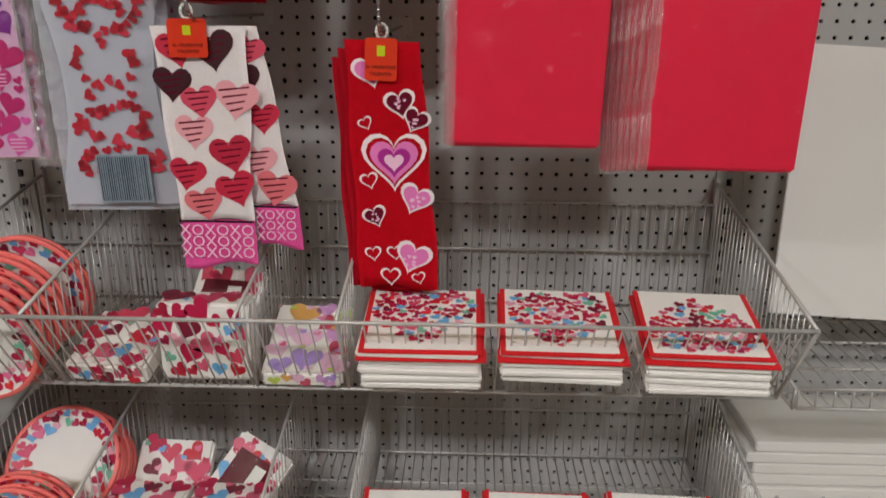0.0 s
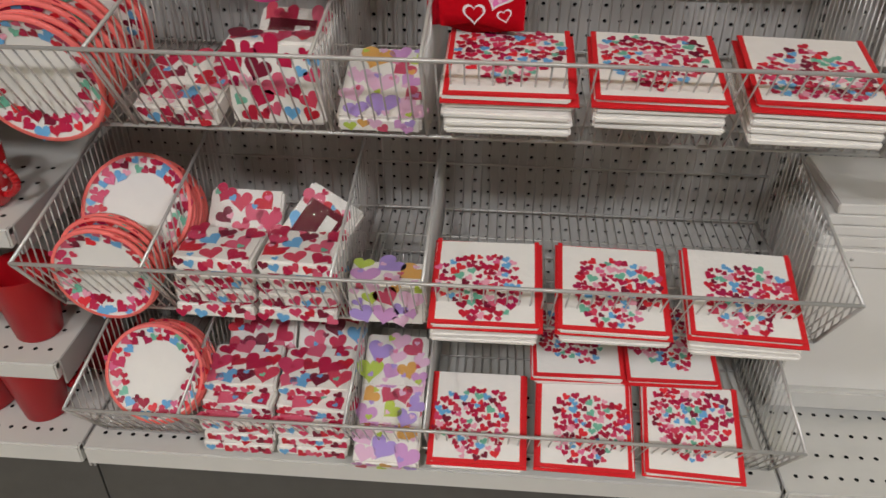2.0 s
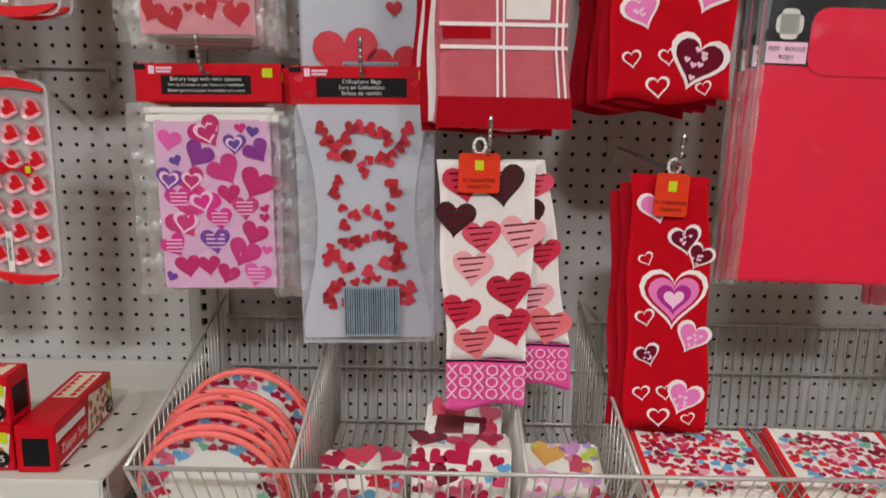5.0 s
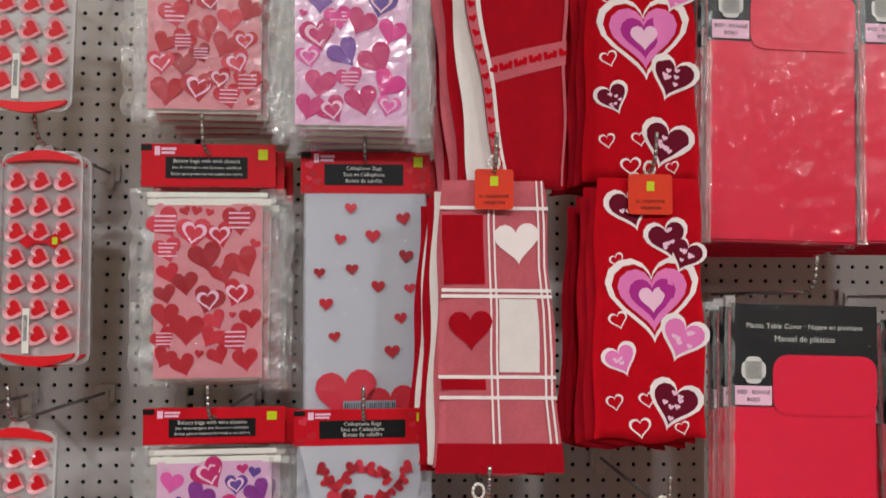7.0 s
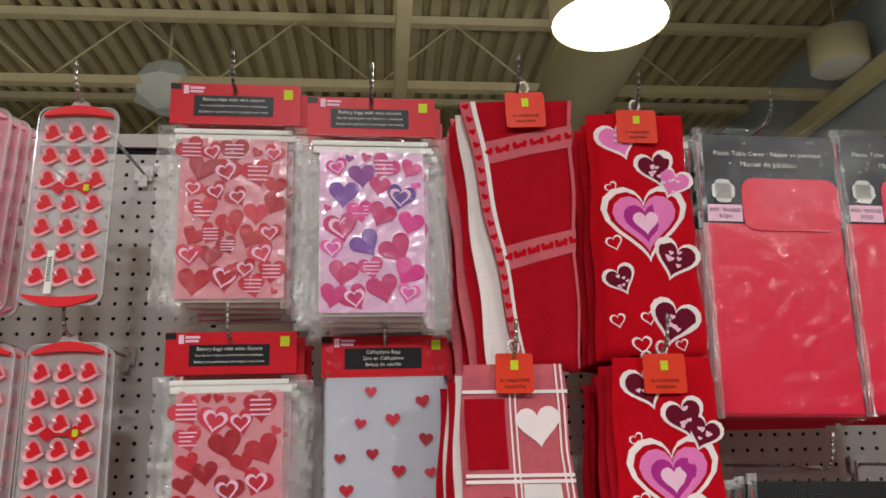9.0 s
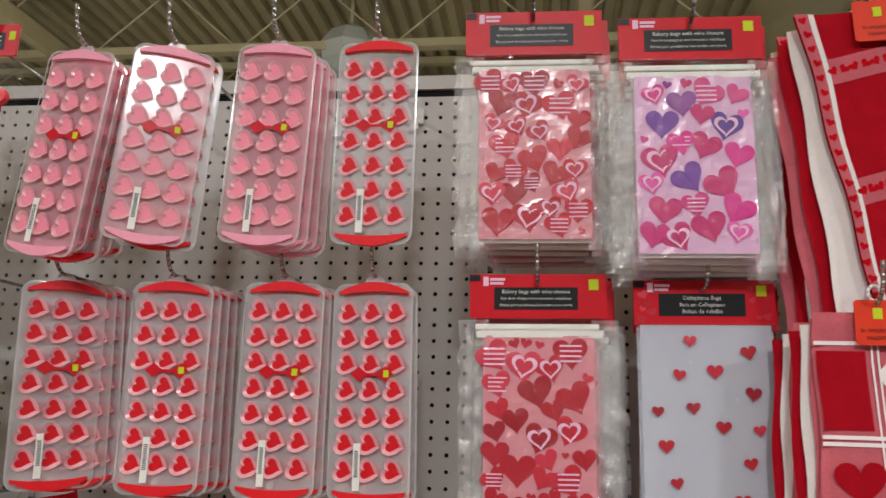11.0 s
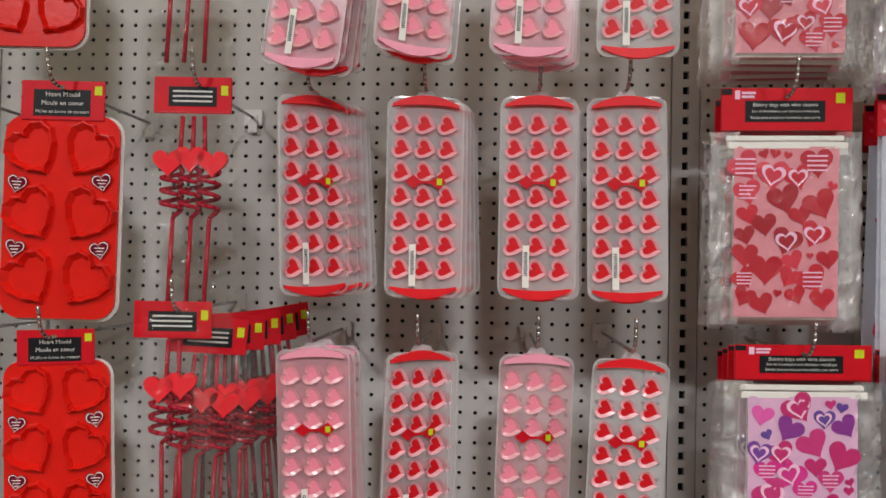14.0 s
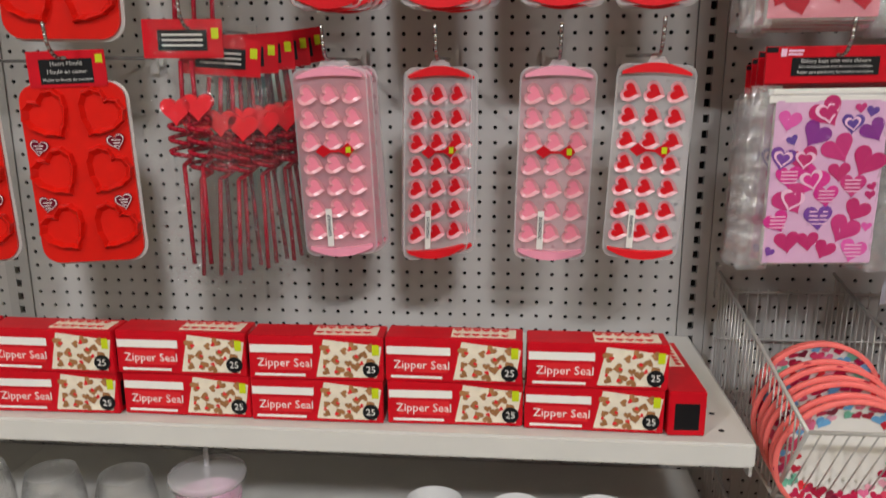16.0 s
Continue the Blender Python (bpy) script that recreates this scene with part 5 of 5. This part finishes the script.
def plate(m, d=0.18, face=True, seed=1):
    t = thing("paper_plate", m, "white paper plate with a coral rim and ring of hearts", "paper plate", "paper plates in baskets")
    r = d / 2
    v, f = lathe([(r, 0.0), (r * 0.995, 0.003), (r * 0.97, 0.0025), (r * 0.72, -0.006), (r * 0.66, -0.007), (0.0001, -0.007)], 48)
    obj_from("plate_disc", v, f[:-1], M["white"], t, smooth=True)
    v, f = lathe([(r * 0.66, -0.009), (r * 1.0, -0.002), (r * 1.012, 0.002), (r * 1.0, 0.0048), (r * 0.935, 0.0042)], 48)
    obj_from("rim", v, f[:-1], M["red_rim"], t, "coral red rim", True)
    p = Prints(flat, 0.0)
    rd = random.Random(seed)
    got = []
    for _ in range(900):
        a, q, s = rd.uniform(0, 6.283), r * rd.uniform(0.66, 0.92), rd.uniform(0.013, 0.024)
        x, z = q * math.cos(a), q * math.sin(a)
        if all((x - b) ** 2 + (z - c) ** 2 > (0.33 * (s + e)) ** 2 for b, c, e in got):
            got.append((x, z, s))
            p.heart(x, z, s, rd.uniform(-1, 1))
    vv = [(x, z, -0.0055 + 0.0095 * (max(0.0, math.hypot(x, z) / r - 0.70) / 0.27)) for x, _, z in p.v]
    obj_from("heart_ring", vv, p.f, M["multi"], t)["kind"] = "stuff"
    return t


def plate_stack(x, y, z, tilt, n, step, d=0.178, rise=0.0):
    base = None
    for k in range(n):
        q = pose(x, y, z + rise * k, tilt, 0, 0) @ pose(0.002 * math.sin(k * 2), 0.002 * math.cos(k * 3), -step * k, 0, 0, 20 * k)
        if base is None:
            base = plate(q, d, True, 60)
        else:
            copy_thing(base, q)


plate_stack(0.116, -0.376, 0.884, 98, 6, 0.019, 0.18, 0.001)
plate_stack(0.126, -0.24, 0.908, 95, 2, 0.012, 0.176)
plate_stack(0.142, -0.39, 0.59, 88, 4, 0.014, 0.155, 0.002)
plate_stack(0.151, -0.27, 0.631, 52, 8, 0.009, 0.178)
plate_stack(0.152, -0.345, 0.352, 60, 8, 0.009, 0.17)


def heart_pack(m, w, d, h, seed, back=False, candy=False, label="plastic-wrapped pack of paper napkins with bright heart print"):
    """A pack lying flat: print on top and on the front edge."""
    t = thing("wrapped_pack", m, label, "napkin pack", "wrapped packs in baskets")
    part("pack", boxbm(-w / 2, w / 2, -d / 2, d / 2, 0, h, 0.004), M["napkin"], t)
    r = random.Random(seed)
    p = Prints(flat, 0.0)
    p.scatter(r, lambda x, z: True, (-w / 2 + 0.010, w / 2 - 0.010, -d / 2 + 0.010, d / 2 - 0.010), (0.03, 0.052), 900, 0.36, 0.9)
    p.scatter(r, lambda x, z: True, (-w / 2 + 0.007, w / 2 - 0.007, -d / 2 + 0.007, d / 2 - 0.007), (0.010, 0.014), 60, 0.9, 0.8, 0.0004)
    o = p.done("top_print", M["candy" if candy else "multi"], t)
    o.matrix_basis = pose(0, 0, h + 0.0006, -90, 0, 0)
    p = Prints(lambda x, z: -d / 2, 0.0006)
    p.scatter(r, lambda x, z: True, (-w / 2 + 0.008, w / 2 - 0.008, 0.006, h - 0.006), (0.016, min(0.044, h * 0.9)), 500, 0.36, 0.9)
    p.done("front_print", M["candy" if candy else "multi"], t)
    if back:
        o = part("back_label", boxbm(-w * 0.35, w * 0.3, -d * 0.3, d * 0.3, h, h + 0.0016), M["dot_ink"], t, "dark red label with white barcode")
        part("barcode_patch", boxbm(w * 0.02, w * 0.22, -d * 0.2, d * 0.2, h + 0.0016, h + 0.0022), M["white"], o)
    crinkled("wrap", -w / 2 - 0.002, w / 2 + 0.002, -d / 2, d / 2, 0, M["film"], t, seed, 0.0012, 10, 10).matrix_basis = pose(0, 0, h + 0.003, -90, 0, 0)
    return t


# top basket
heart_pack(pose(0.29, -0.3, 0.839, 16, 0, -4), 0.115, 0.12, 0.03, 71)
heart_pack(pose(0.421, -0.325, 0.825, 0, 0, 0), 0.125, 0.05, 0.112, 72)
heart_pack(pose(0.425, -0.245, 0.895, 42, 0, -8), 0.105, 0.10, 0.02, 73, True)
heart_pack(pose(0.557, -0.3, 0.85, 20, 0, 0), 0.11, 0.14, 0.025, 74, candy=True, label="plastic-wrapped pack with candy-coloured conversation hearts")
# middle basket
for x in (0.295, 0.422):
    for k in range(4):
        heart_pack(pose(x + 0.002 * k, -0.335 + 0.002 * k, 0.512 + 0.027 * k, 0, 0, (-1, 2, 0, -2)[k]), 0.12, 0.09, 0.024, 80 + k)
heart_pack(pose(0.311, -0.235, 0.585, 45, 0, -2), 0.12, 0.12, 0.02, 85)
heart_pack(pose(0.431, -0.235, 0.587, 42, 22, -20), 0.10, 0.12, 0.02, 86, True)
heart_pack(pose(0.557, -0.342, 0.511, 0, 0, 0), 0.115, 0.06, 0.075, 87, candy=True, label="plastic-wrapped pack with candy-coloured conversation hearts")
# lowest basket
for x in (0.295, 0.422):
    for k in range(5):
        heart_pack(pose(x + 0.003 * (k % 2), -0.345 + 0.022 * max(0, k - 2), 0.232 + 0.024 * k, 3, 0, (-1, 2, 0, -4, 3)[k]), 0.12, 0.10, 0.021, 90 + k)
    heart_pack(pose(x + 0.004, -0.19, 0.325, 35, 0, 4), 0.12, 0.12, 0.025, int(x * 300))
for k in range(3):
    heart_pack(pose(0.55, -0.36 + 0.06 * k, 0.243 + 0.03 * k, 25, 0, 0), 0.11, 0.10, 0.03, 97 + k, candy=True, label="plastic-wrapped pack with candy-coloured conversation hearts")


# ---- next bay: white boards ----
def white_boards():
    t = thing("poster_board", pose(1.44, -0.165, 0.855, -8, 3, 0), "large plain white poster board leaning in a wire rack", "poster board")
    part("sheet", boxbm(-0.19, 0.5, 0, 0.006, 0.0, 0.41, 0.001), M["board"], t)
    r = thing("wire_rack", pose(1.237, 0, 0.79), "grey wire rack shelf in the neighbouring bay", "wire rack")
    w = Wires(6)
    for i in range(40):
        x = 0.025 * i
        w.path([(x, -0.33, 0.03), (x, -0.33, 0.0), (x, -0.01, 0.0), (x, -0.01, 0.05)], 0.0013)
    for y, z in ((-0.33, 0.03), (-0.33, 0.0), (-0.2, -0.002), (-0.1, -0.002), (-0.01, 0.0)):
        w.rod((0, y, z), (1.0, y, z), 0.0028)
    w.done("grid", M["wire"], r)
    w = Wires(6)
    for y in [-0.33 + 0.02 * i for i in range(16)]:
        w.rod((-0.005, y, 0.03), (-0.005, y, 0.0), 0.0013)
    w.path([(-0.005, -0.01, 0.05), (-0.005, -0.33, 0.03), (-0.005, -0.33, 0), (-0.005, -0.01, 0)], 0.0028)
    w.done("end_frame", M["wire"], r)
    for k in range(4):
        o = thing("foam_board", pose(1.237, -0.19, 0.572 + 0.02 * k), "white foam board lying flat in a stack", "foam board", "stacked foam boards")
        part("board", boxbm(0.012 * (k % 2), 1.0, 0.0, 0.17, 0, 0.0185, 0.002), M["board"], o)
    s = thing("display_box", pose(1.232, -0.19, 0.265), "large white cardboard display box standing on the base deck", "display box")
    part("body", boxbm(0.01, 1.0, 0.0, 0.18, 0, 0.27, 0.003), M["board"], s)
    part("top_flange", boxbm(0.0, 1.0, -0.006, 0.185, 0.27, 0.305, 0.003), M["board"], s)
    w = Wires(8)
    for i in range(8):
        w.rod((0.06 + 0.075 * i, -0.0062, 0.288), (0.06 + 0.075 * i, -0.0085, 0.288), 0.003)
    w.done("rivets", M["wire"], s)
    part("ledge", boxbm(0.0, 1.0, -0.012, 0.185, -0.042, 0.0, 0.003), M["shelf"], s)


white_boards()
